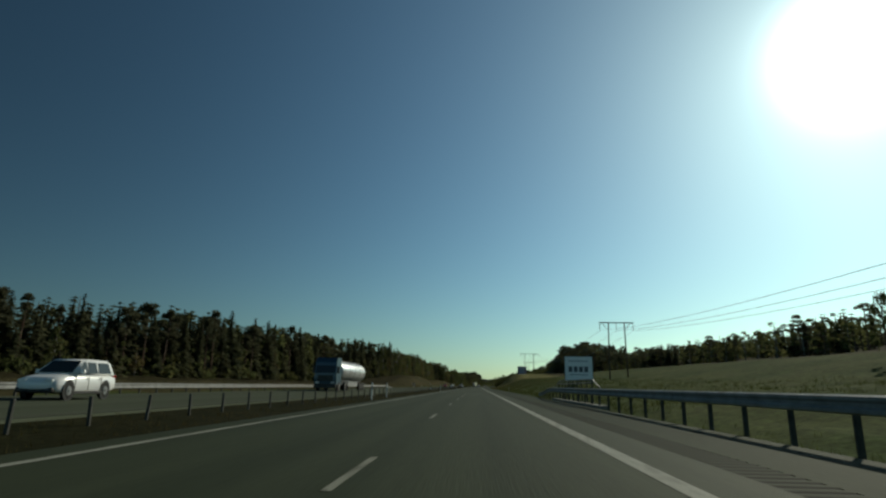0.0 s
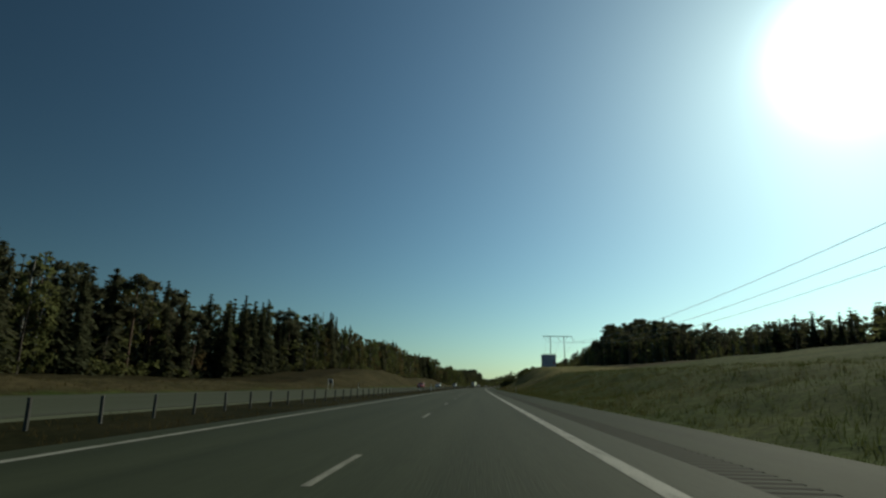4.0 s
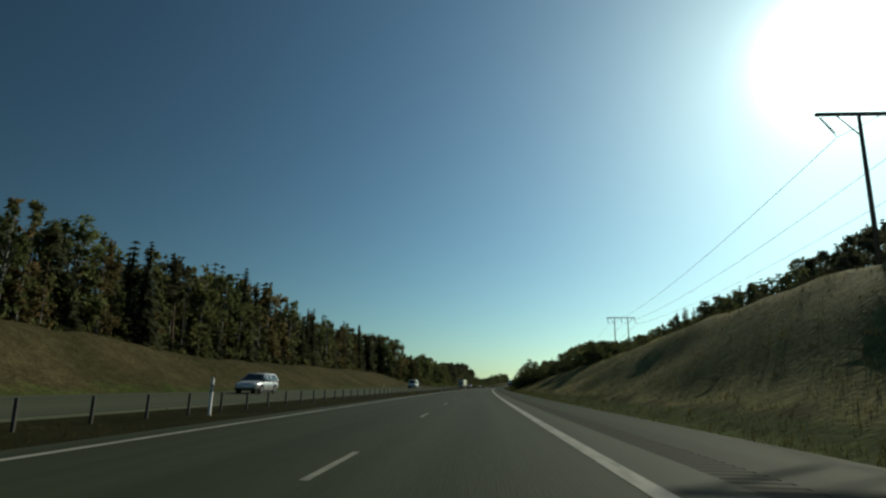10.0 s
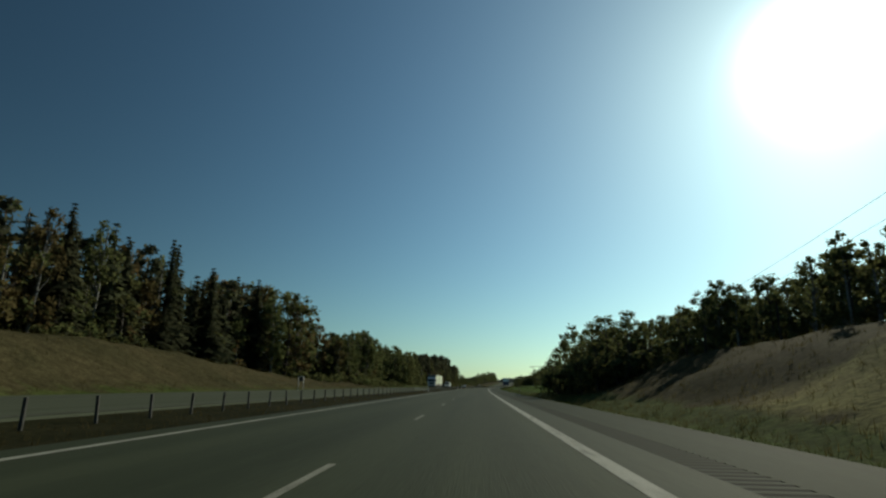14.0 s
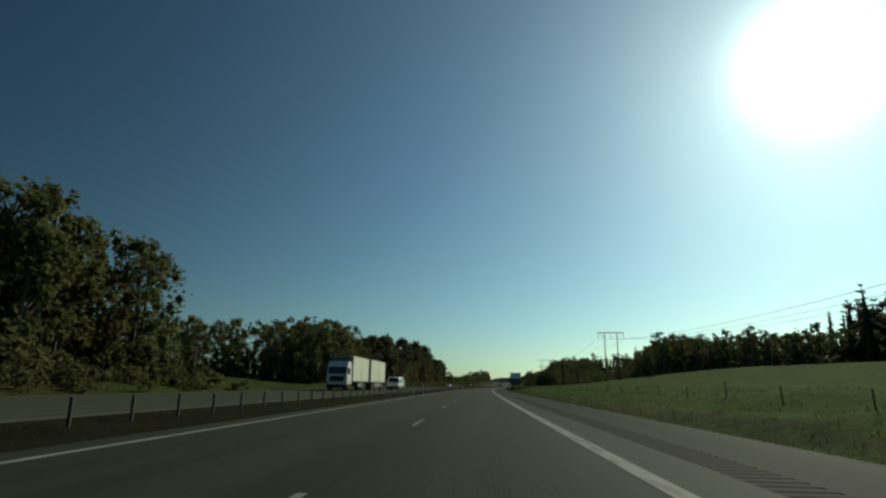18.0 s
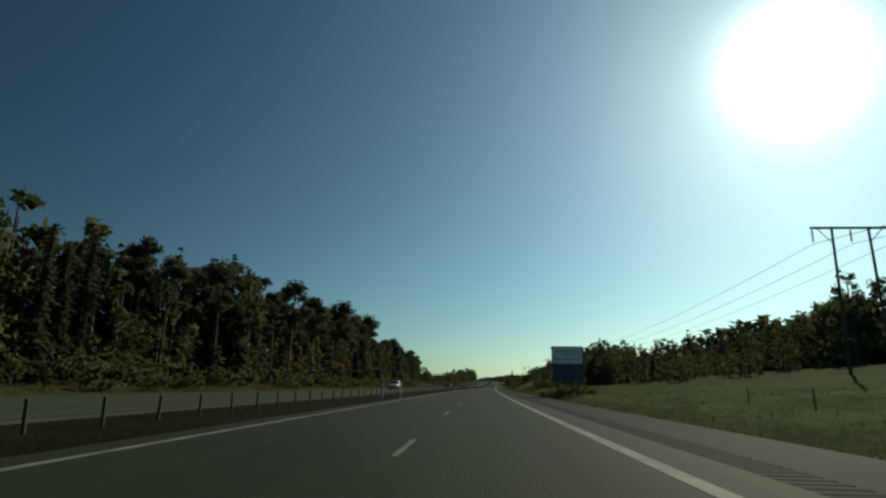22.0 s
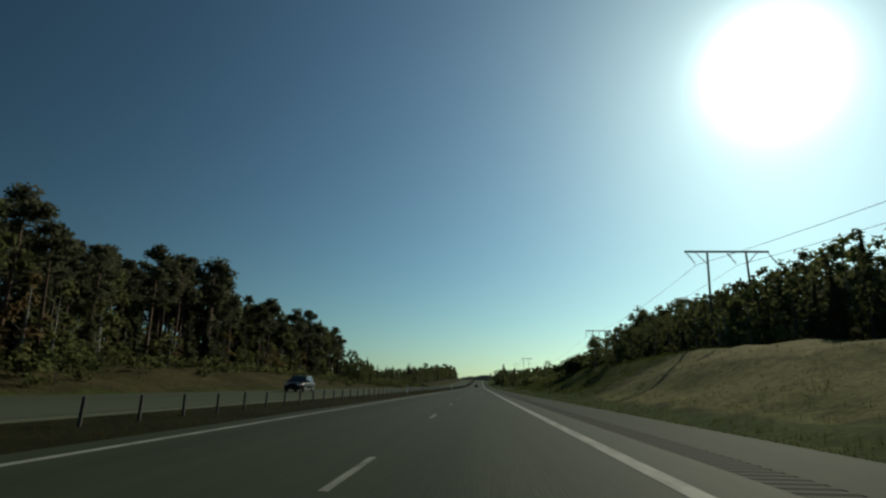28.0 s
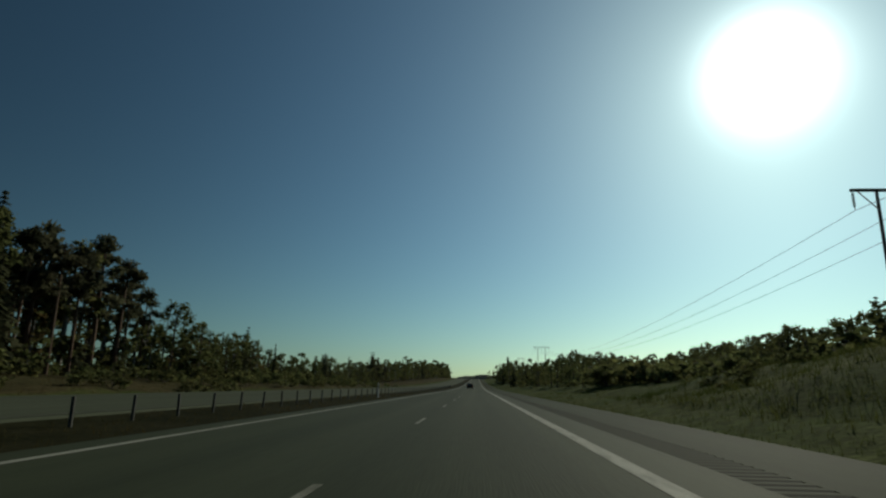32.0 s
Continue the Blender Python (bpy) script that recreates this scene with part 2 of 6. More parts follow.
OLD_PAINT = material("faded_road_paint", (0.106, 0.104, 0.090), 0.85, second=(0.067, 0.065, 0.055), scale=1.6, stretch=(0.6, 3, 1), fine=0.2, fine_scale=30, bump=0.1, coords="UV", spec=0.025, sheen_tint=(0.86, 1.0, 0.74))
WHITE = material("white_plastic", (0.72, 0.72, 0.69), 0.5, second=(0.58, 0.57, 0.53), scale=3, fine=0.08, bump=0.05)
# white post plastic darkened in its colour to pass for backlit
SHADE_TONED = material("shade_toned_plastic", (0.27, 0.28, 0.23), 0.7, second=(0.18, 0.19, 0.15), scale=3, fine=0.12, bump=0.05)
BLACK = material("black_plastic", (0.02, 0.02, 0.02), 0.5, second=(0.035, 0.034, 0.032), scale=3, bump=0.05)
POLE = material("creosoted_wood", (0.06, 0.048, 0.038), 0.9, second=(0.095, 0.078, 0.062), scale=2, stretch=(4, 4, 0.4), fine=0.3, fine_scale=14, bump=0.4)
WIRE = material("aluminium_wire", (0.16, 0.16, 0.165), 0.5, 0.7, second=(0.12, 0.12, 0.12), scale=1, bump=0)
GLASSY = material("brown_glass_insulator", (0.06, 0.035, 0.02), 0.2, second=(0.09, 0.05, 0.03), scale=3, bump=0, spec=0.6)
BOARD_W = material("white_sign_face", (0.80, 0.80, 0.80), 0.55, second=(0.72, 0.72, 0.73), scale=0.8, fine=0.06, bump=0.03)
BOARD_D = material("dark_blue_sign_face", (0.221, 0.212, 0.272), 0.5, second=(0.272, 0.264, 0.323), scale=0.8, fine=0.08, bump=0.03)
BOARD_G = material("grey_sign_face", (0.30, 0.31, 0.35), 0.55, second=(0.24, 0.25, 0.29), scale=0.8, fine=0.08, bump=0.03)
BOARD_BACK = material("sign_back_boards", (0.05, 0.05, 0.052), 0.8, second=(0.075, 0.073, 0.07), scale=2, stretch=(1, 1, 5), fine=0.15, bump=0.2)
BOARD_N = material("navy_sign_face", (0.045, 0.05, 0.10), 0.5, second=(0.06, 0.066, 0.12), scale=0.8, fine=0.08, bump=0.03)
INK = material("dark_sign_letters", (0.10, 0.10, 0.12), 0.5, bump=0)
PALE_INK = material("pale_sign_letters", (0.42, 0.42, 0.46), 0.5, bump=0)
PAINT_WHITE = material("white_car_paint", (0.75, 0.76, 0.76), 0.25, second=(0.70, 0.71, 0.71), scale=1, bump=0, spec=0.5)
PAINT_SILVER = material("silver_car_paint", (0.5, 0.51, 0.51), 0.28, 0.4, second=(0.46, 0.47, 0.47), scale=1, bump=0, spec=0.5)
PAINT_RED = material("red_car_paint", (0.42, 0.035, 0.04), 0.25, second=(0.36, 0.03, 0.035), scale=1, bump=0, spec=0.5)
PAINT_DARK = material("dark_car_paint", (0.007, 0.007, 0.008), 0.38, second=(0.010, 0.010, 0.011), scale=1, bump=0, spec=0.12)
PAINT_BLUE = material("blue_cab_paint", (0.022, 0.060, 0.095), 0.3, second=(0.02, 0.052, 0.082), scale=1, bump=0, spec=0.5)
BOX_CREAM = material("cream_box_panels", (0.66, 0.73, 0.54), 0.55, second=(0.59, 0.65, 0.48), scale=0.7, fine=0.05, bump=0.02)
TANK = material("tank_metal", (0.6, 0.6, 0.6), 0.35, 0.6, second=(0.5, 0.5, 0.5), scale=1, fine=0.06, bump=0.02)
TYRE = material("tyre_rubber", (0.018, 0.018, 0.018), 0.85, second=(0.03, 0.03, 0.028), scale=4, bump=0.1)
RIM = material("wheel_rim_metal", (0.4, 0.4, 0.4), 0.35, 0.8, second=(0.3, 0.3, 0.3), scale=3, bump=0)
RIM_DARK = material("dark_lorry_rim", (0.075, 0.075, 0.072), 0.6, 0.3, second=(0.05, 0.05, 0.048), scale=3, bump=0)
# dark grey that paints shade on the lorry boxes' front ends
SHADE_PANEL = material("shade_grey_front_panel", (0.13, 0.135, 0.125), 0.6, second=(0.09, 0.095, 0.088), scale=0.8, fine=0.1, bump=0.03)
LAMP = material("headlight_lens", (0.75, 0.75, 0.72), 0.1, bump=0, spec=0.7)
LAMP_RED = material("red_tail_lens", (0.35, 0.02, 0.02), 0.2, bump=0, spec=0.6)
GLASS = glass_material("tinted_car_glass", (0.025, 0.03, 0.032))
FRAME_Y = material("yellow_tube_paint", (0.55, 0.48, 0.25), 0.4, second=(0.48, 0.41, 0.2), scale=2, bump=0)
FAR_WOOD = material("distant_woodland", (0.05, 0.062, 0.05), 0.95, second=(0.07, 0.08, 0.066), scale=0.02, fine=0.25, fine_scale=0.2, bump=0.2, spec=0.05)

# ---- building helpers ----


def mesh_of(name, verts, faces, mats, index=None, uv=None, smooth=False):
    me = bpy.data.meshes.new(name)
    me.from_pydata([tuple(map(float, v)) for v in verts], [], [tuple(map(int, f)) for f in faces])
    for m in mats:
        me.materials.append(m)
    if index is not None:
        me.polygons.foreach_set("material_index", np.asarray(index, np.int32))
    if smooth:
        me.polygons.foreach_set("use_smooth", np.ones(len(me.polygons), bool))
    if uv is not None:
        layer = me.uv_layers.new(name="way")
        loops = np.empty(len(me.loops), np.int32)
        me.loops.foreach_get("vertex_index", loops)
        layer.data.foreach_set("uv", np.asarray(uv, np.float32)[loops].ravel())
    return me


def fast_mesh(name, verts, faces, mats, index=None, tone=None):
    """A large mesh from arrays; all faces have the same number of corners."""
    verts, faces = np.asarray(verts, np.float32), np.asarray(faces, np.int32)
    me = bpy.data.meshes.new(name)
    k = faces.shape[1]
    me.vertices.add(len(verts))
    me.vertices.foreach_set("co", verts.ravel())
    me.loops.add(faces.size)
    me.loops.foreach_set("vertex_index", faces.ravel())
    me.polygons.add(len(faces))
    me.polygons.foreach_set("loop_start", np.arange(0, faces.size, k, dtype=np.int32))
    for m in mats:
        me.materials.append(m)
    if index is not None:
        me.polygons.foreach_set("material_index", np.asarray(index, np.int32))
    if tone is not None:
        me.attributes.new("tone", "FLOAT", "FACE").data.foreach_set("value", np.asarray(tone, np.float32))
    me.update(calc_edges=True)
    return me


def part(name, bm, mat, parent=None, label="", smooth=False):
    me = bpy.data.meshes.new(name)
    bmesh.ops.recalc_face_normals(bm, faces=bm.faces)
    bm.to_mesh(me)
    bm.free()
    me.materials.append(mat)
    if smooth:
        for p in me.polygons:
            p.use_smooth = True
    ob = new(name, me)
    ob.parent = parent
    if label:
        tagged(ob, label)
    return ob


def thing(name, m, label, category, group="", kind=""):
    ob = new(name)
    ob.matrix_basis = m
    ob.empty_display_size = 0.3
    return tagged(ob, label, category, group, kind)


def box(bm, lo, hi, bevel=0.0):
    lo, hi = Vector(lo), Vector(hi)
    r = bmesh.ops.create_cube(bm, size=1.0, matrix=Matrix.LocRotScale((lo + hi) / 2, None, hi - lo))
    if bevel:
        edges = list({e for v in r["verts"] for e in v.link_edges})
        bmesh.ops.bevel(bm, geom=edges, offset=bevel, segments=2, affect="EDGES", profile=0.5)
    return bm


def rod(bm, a, b, r1, r2=None, n=8):
    a, b = Vector(a), Vector(b)
    r2 = r1 if r2 is None else r2
    m = Matrix.Translation((a + b) / 2) @ (b - a).to_track_quat("Z", "Y").to_matrix().to_4x4()
    bmesh.ops.create_cone(bm, cap_ends=True, segments=n, radius1=r1, radius2=r2, depth=(b - a).length, matrix=m)
    return bm


def prism(bm, profile, half, top_half=None, z0=None, z1=None):
    """A profile in y and z, drawn out across x; the half width may narrow from z0 up to z1."""
    rings = []
    for side in (-1, 1):
        ring = []
        for y, z in profile:
            w = half
            if top_half is not None:
                f = min(1, max(0, (z - z0) / (z1 - z0)))
                w = half + (top_half - half) * f
            ring.append(bm.verts.new((side * w, y, z)))
        rings.append(ring)
    n = len(profile)
    bm.faces.new(rings[0])
    bm.faces.new(list(reversed(rings[1])))
    for i in range(n):
        j = (i + 1) % n
        bm.faces.new((rings[0][j], rings[0][i], rings[1][i], rings[1][j]))
    return bm


def soften(bm, width, segments=2, angle=25):
    edges = [e for e in bm.edges if len(e.link_faces) == 2 and e.calc_face_angle(0) > radians(angle)]
    bmesh.ops.bevel(bm, geom=edges, offset=width, segments=segments, affect="EDGES", profile=0.5, clamp_overlap=True)
    return bm


def on_way(s, d, z=0.0, rz=0.0):
    x, y = spot(s, d)
    return pose(float(x), float(y), z, 0, 0, float(turn(s)) + rz)


# ---- the land ----
LEFT_CREST = [(-200, 0.6), (215, .9), (235, 0.6), (270, 3.2), (293, 5), (325, 5.8), (350, 5), (370, 4), (390, 3.8), (410, 4.2), (470, 4.6), (490, 4.2), (506, 3), (540, 1.5),
              (600, 1.4), (620, 1.6), (645, .6), (700, .8), (850, .5), (895, 1.6), (910, 2.2), (930, 2.6), (955, 2.3), (975, 1.6), (1000, 1), (1100, .5), (1900, .5)]
RIGHT_20 = [(-200, 1.0), (60, 1.0), (165, 2.6), (226, 3.6), (258, 4.2), (272, 5.4), (292, 6.2), (305, 7), (320, 7.5), (356, 7), (370, 6.2), (390, 5.4), (418, 5.1), (440, 4.6), (480, 4),
            (520, 2), (545, 1.2), (610, 1.2), (700, 1), (850, 1.5), (884, 3.8), (900, 4.4), (955, 4.5), (972, 4.8), (985, 4.2), (1002, 3.1), (1020, 2.0), (1050, 1.3), (1200, 1.2), (1900, 1)]
RIGHT_60 = [(-200, 5), (0, 6), (165, 7.5), (285, 8.3), (327, 9.2), (360, 12), (420, 13), (480, 11), (530, 5), (600, 4.8), (680, 6), (770, 4.8), (850, 4), (900, 7), (970, 7.5), (985, 6.5), (1005, 4.4), (1020, 3.6), (1060, 3), (1200, 3.4), (1900, 3)]
RIGHT_150 = [(-200, 15), (0, 16), (200, 18), (480, 18), (560, 12), (640, 12), (800, 12), (900, 10), (1200, 7), (1900, 5)]


def ease(x):
    x = np.clip(x, 0, 1)
    return x * x * (3 - 2 * x)


FAR_TILT = 0.0131                                                  # the oncoming carriageway rises towards its far edge


def far_rise(d):
    return FAR_TILT * (-6.4 - d)


def land(s, d):
    """Height of the ground."""
    s, d = np.asarray(s, float), np.asarray(d, float)
    z = np.full(np.broadcast(s, d).shape, -0.06)
    z = np.where(d < -6.4, -0.06 + FAR_TILT * np.clip(-6.4 - d, 0, 14.6), z)
    z = np.where((d < -6.4) & (d > -10.5), z - 0.10 * np.sin(np.clip((-6.4 - d) / 4.1, 0, 1) * np.pi), z)
    lc = knots(s, LEFT_CREST)
    left = 0.13 - 0.35 * np.sin(np.clip((-21.0 - d) / 3.5, 0, 1) * np.pi) + (lc - 0.13) * ease((-23.5 - d) / 12.0) + np.clip(-37 - d, 0, 200) * 0.03
    z = np.where(d < -21.0, left, z)
    r20, r60, r150 = knots(s, RIGHT_20), knots(s, RIGHT_60), knots(s, RIGHT_150)
    right = -0.06 - 0.3 * np.sin(np.clip((d - 5.8) / 3.0, 0, 1) * np.pi) + (r20 + 0.06) * ease((d - 7.8) / 13.0)
    right = right + (r60 - r20) * ease((d - 19) / 42) + (r150 - r60) * ease((d - 58) / 95) + np.clip(d - 150, 0, 250) * 0.02
    z = np.where(d > 5.8, right, z)
    rough = np.where((d < -24) | (d > 9), 1.0, 0.0)
    z = z + rough * (0.22 * np.sin(s * 0.31 + d * 0.5) * np.sin(d * 0.37 - s * 0.11) + 0.13 * np.sin(s * 0.83 - d * 0.7))
    return z + climb(s)


s_line = np.concatenate([[-600, -350, -200], np.arange(-90, 1300, 3.0), np.arange(1300, 1900, 12), [2000, 2200, 2500, 3000, 3700, 4600]])
d_line = np.concatenate([[-3000, -1500, -800, -400, -250, -170, -120, -90, -70, -60], np.arange(-54, -22, 2.0), [-22, -21.2, -21, -20.9, -16, -10.6, -10.4, -9.8, -9, -8.2, -7.4, -6.7, -6.4, -6.2,
                        0, 5.6, 5.8, 6.1, 6.7, 7.4, 8.2, 9, 10, 11, 12, 13.2, 14.5, 16, 17.5, 19, 20.5, 22, 24, 26, 29, 33, 38, 44, 50, 57, 65, 74, 84, 95, 108, 122, 137, 152, 175, 200, 250, 400, 800, 1500, 3000]])
SG, DG = np.meshgrid(s_line, d_line, indexing="ij")
XG, YG = spot(SG, DG)
ZG = land(SG, np.clip(DG, -250, 400))
ground_verts = np.stack([XG, YG, ZG], -1).reshape(-1, 3)
ns, nd = SG.shape
base = (np.arange(ns - 1)[:, None] * nd + np.arange(nd - 1)[None, :]).ravel()
ground_faces = np.stack([base, base + 1, base + nd + 1, base + nd], -1)[:, ::-1]
sc = ((SG[:-1, :-1] + SG[1:, 1:]) / 2).ravel()
dc = ((DG[:-1, :-1] + DG[1:, 1:]) / 2).ravel()
zone = np.zeros(len(sc), int)                                     # dry grass
zone[(dc > 5.8) & (dc < 11)] = 3
zone[(dc < -20.9) & (dc > -25)] = 3
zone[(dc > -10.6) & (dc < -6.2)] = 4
zone[(dc > 9.5) & (sc > 255) & (sc < 450) & (dc < 40)] = 1         # pale cutting
zone[(dc > 9.5) & (sc > 862) & (sc < 905) & (dc < 40)] = 1
zone[(dc > 9.5) & (sc > 515) & (sc < 735)] = 2                     # young green field
zone[(dc > 11) & (sc < 255)] = 3
zone[(dc > 9) & (sc > 735) & (sc < 870)] = 3
zone[(dc > 9) & (sc > 905)] = 3
zone[(dc < -24) & (sc > 590) & (sc < 700)] = 3
zone[(dc < -52)] = 5
zone[(dc < -37) & ((sc < 560) | (sc > 700))] = 5
zone[(dc > 60) & ((sc < 500) | (sc > 790))] = 5
kind = zone.reshape(ns - 1, nd - 1)
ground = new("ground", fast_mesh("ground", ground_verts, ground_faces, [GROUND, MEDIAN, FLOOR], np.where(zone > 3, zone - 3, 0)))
for cover, k in (("verge_cover", 3), ("field_cover", 2), ("pale_cover", 1)):    # how far each grass covers, softened at its borders
    w = np.pad((kind == k).astype(float), ((0, 1), (0, 1)), mode="edge")
    for axis, turns in ((0, 3), (1, 1)):
        for _ in range(turns):
            w = (np.roll(w, 1, axis) + w + np.roll(w, -1, axis)) / 3
    at = ground.data.attributes.new(cover, "FLOAT", "POINT")
    at.data.foreach_set("value", w.ravel().astype(np.float32))
tagged(ground, "rolling ground of dry grass banks and green field beside the road", "ground", kind="structure")
for p in (ground.data.polygons,):
    p.foreach_set("use_smooth", np.ones(len(p), bool))

# ---- carriageways ----


def strip(name, d_edges, s0, s1, z, mat, ds=4.0):
    ss = np.arange(s0, s1 + ds / 2, ds)
    de = np.asarray(d_edges, float)
    sg, dg = np.meshgrid(ss, de, indexing="ij")
    x, y = spot(sg, dg)
    v = np.stack([x, y, z + climb(sg)], -1).reshape(-1, 3)
    n = len(de)
    b = (np.arange(len(ss) - 1)[:, None] * n + np.arange(n - 1)[None, :]).ravel()
    f = np.stack([b, b + 1, b + n + 1, b + n], -1)
    uv = np.stack([sg, dg], -1).reshape(-1, 2)
    return mesh_of(name, v, f, [mat], uv=uv)


def slab(name, d0, d1, mat, label, category, lip0=0.12, lip1=0.12):
    """A paved strip with a thickness at its two edges."""
    ob = new(name, strip(name, [d0 - lip0, d0, (d0 + d1) / 2, d1, d1 + lip1], -88, 1896, 0.0, mat))
    z = np.empty(len(ob.data.vertices) * 3, np.float32)
    ob.data.vertices.foreach_get("co", z)
    z = z.reshape(-1, 5, 3)
    z[:, (0, 4), 2] -= 0.12
    if d1 < -8:
        z[:, :, 2] += far_rise(np.array([d0 - lip0, d0, (d0 + d1) / 2, d1, d1 + lip1]))[None, :]
    ob.data.vertices.foreach_set("co", z.ravel())
    return tagged(ob, label, category, kind="structure")


slab("road", -6.3, 2.95, ASPHALT, "grey asphalt carriageway with two lanes and worn wheel tracks", "road", 0.12, 0.002)
slab("road", -20.8, -10.6, ASPHALT_PALE, "paler grey asphalt carriageway of the oncoming traffic", "road")
slab("road_shoulder", 3.62, 5.65, SHOULDER, "paler asphalt hard shoulder beside the lanes", "road shoulder", 0.002, 0.12)

# milled rumble strip: grooves across a narrow band
pitch = 0.30
ss = np.arange(-30, 1240, pitch)
prof = [(0.0, 0.0), (0.15, 0.0), (0.19, -0.008), (0.26, -0.008)]
s_all = (ss[:, None] + np.array([p[0] for p in prof])[None, :]).ravel()
z_all = np.tile([p[1] for p in prof], len(ss))
cols = []
for d in (2.95, 3.62):
    x, y = spot(s_all, d)
    cols.append(np.stack([x, y, z_all], -1))
n = len(s_all)
rumble_v = np.concatenate(cols)
i = np.arange(n - 1)
rumble_f = np.stack([i, i + n, i + n + 1, i + 1], -1)
rumble = new("rumble_strip", fast_mesh("rumble_strip", rumble_v, rumble_f, [SHOULDER, GROOVE], (np.arange(n - 1) % 4 != 0).astype(int)))
tagged(rumble, "row of grooves milled into the asphalt shoulder", "rumble strip", kind="stuff")

# painted lines
for name, d0, d1, label in (("edge_line", 1.82, 2.08, "worn white edge line beside the hard shoulder"), ("edge_line", -5.62, -5.45, "worn white edge line beside the median"),
                            ("edge_line", -11.15, -10.98, "white edge line of the oncoming carriageway"), ("edge_line", -18.5, -18.3, "white outer edge line of the oncoming carriageway")):
    tagged(new(name, strip(name, [d0, d1], -88, 1896, 0.006 + (far_rise(d0) if d0 < -8 else 0), OLD_PAINT if d0 < -8 else PAINT)), label, "road marking", kind="structure")
lane_line = thing("lane_line", Matrix.Identity(4), "broken white lane line of short painted dashes", "road marking", kind="structure")
PHASE = [(-90, 4.5), (66, 5.96), (188, 8.64), (250, 9.75), (526, 10.4), (584, 7.95), (677, 4.69), (784, 3.8), (917, 5.2), (980, 3.7), (1900, 3.5)]
for lane, far in ((-1.56, False), (-14.7, True)):
    for k in range(-6, 120):
        s0 = 12.0 * k
        s0 += float(knots(s0, PHASE))
        if far:
            s0 += 5
        dash = new("lane_dash", strip("lane_dash", [lane - 0.052, lane + 0.052], s0 + 0.2, s0 + 2.8, 0.006 + (far_rise(lane) if far else 0), OLD_PAINT if far else DASH_PAINT, ds=1.3))
        dash.parent = lane_line

# ---- trees ----
rng = np.random.default_rng(7)


def diamonds(centre, along, across):
    """Leaf sprays: small uneven three-cornered blades round each centre."""
    v = np.stack([centre - along, centre + across + along * 0.35, centre + along * 0.75 - across], 1)
    n = len(centre)
    return v.reshape(-1, 3), np.arange(3 * n).reshape(n, 3)


def any_way(n):
    v = rng.normal(size=(n, 3))
    return v / np.linalg.norm(v, axis=1, keepdims=True)


def clumps_crown(centres, radii, per, size):
    """Sprays scattered through and over a set of flattened balls, so that the outline is uneven and gaps stay."""
    cs, al, ac = [], [], []
    for c, r in zip(centres, radii):
        w = any_way(per)
        rad = rng.random((per, 1)) ** 0.45
        cs.append(c + w * rad * r)
        a = any_way(per)
        b = np.cross(a, any_way(per))
        b /= np.linalg.norm(b, axis=1, keepdims=True) + 1e-6
        sz = size * rng.uniform(0.6, 1.4, (per, 1))
        al.append(a * sz)
        ac.append(b * sz * 0.6)
    leaves = diamonds(np.concatenate(cs), np.concatenate(al), np.concatenate(ac))
    hearts = [leaves]                                              # the dense inside of each clump, under its leaves
    for c, r in zip(centres, radii):
        v = OCTA_V * (np.asarray(r) * rng.uniform(0.32, 0.5, (6, 1))) + c
        hearts.append((v, OCTA_F))
    return joined(hearts)


OCTA_V = np.array([[1, 0, 0], [-1, 0, 0], [0, 1, 0], [0, -1, 0], [0, 0, 1], [0, 0, -1]], float)
OCTA_F = np.array([[0, 2, 4], [2, 1, 4], [1, 3, 4], [3, 0, 4], [2, 0, 5], [1, 2, 5], [3, 1, 5], [0, 3, 5]])


def cone_sides(a, b, r1, r2, n=6):
    a, b = np.asarray(a, float), np.asarray(b, float)
    w = (b - a) / (np.linalg.norm(b - a) + 1e-9)
    u = np.cross(w, [0.3, 0.9, 0.2])
    u /= np.linalg.norm(u)
    v = np.cross(w, u)
    th = np.arange(n) * 2 * np.pi / n
    ring = np.cos(th)[:, None] * u + np.sin(th)[:, None] * v
    verts = np.concatenate([a + ring * r1, b + ring * r2])
    i = np.arange(n)
    j = (i + 1) % n
    return verts, np.concatenate([np.stack([i, j, j + n], -1), np.stack([i, j + n, i + n], -1)])


def joined(pieces):
    vs, fs, o = [], [], 0
    for v, f in pieces:
        vs.append(v)
        fs.append(f + o)
        o += len(v)
    return np.concatenate(vs), np.concatenate(fs)


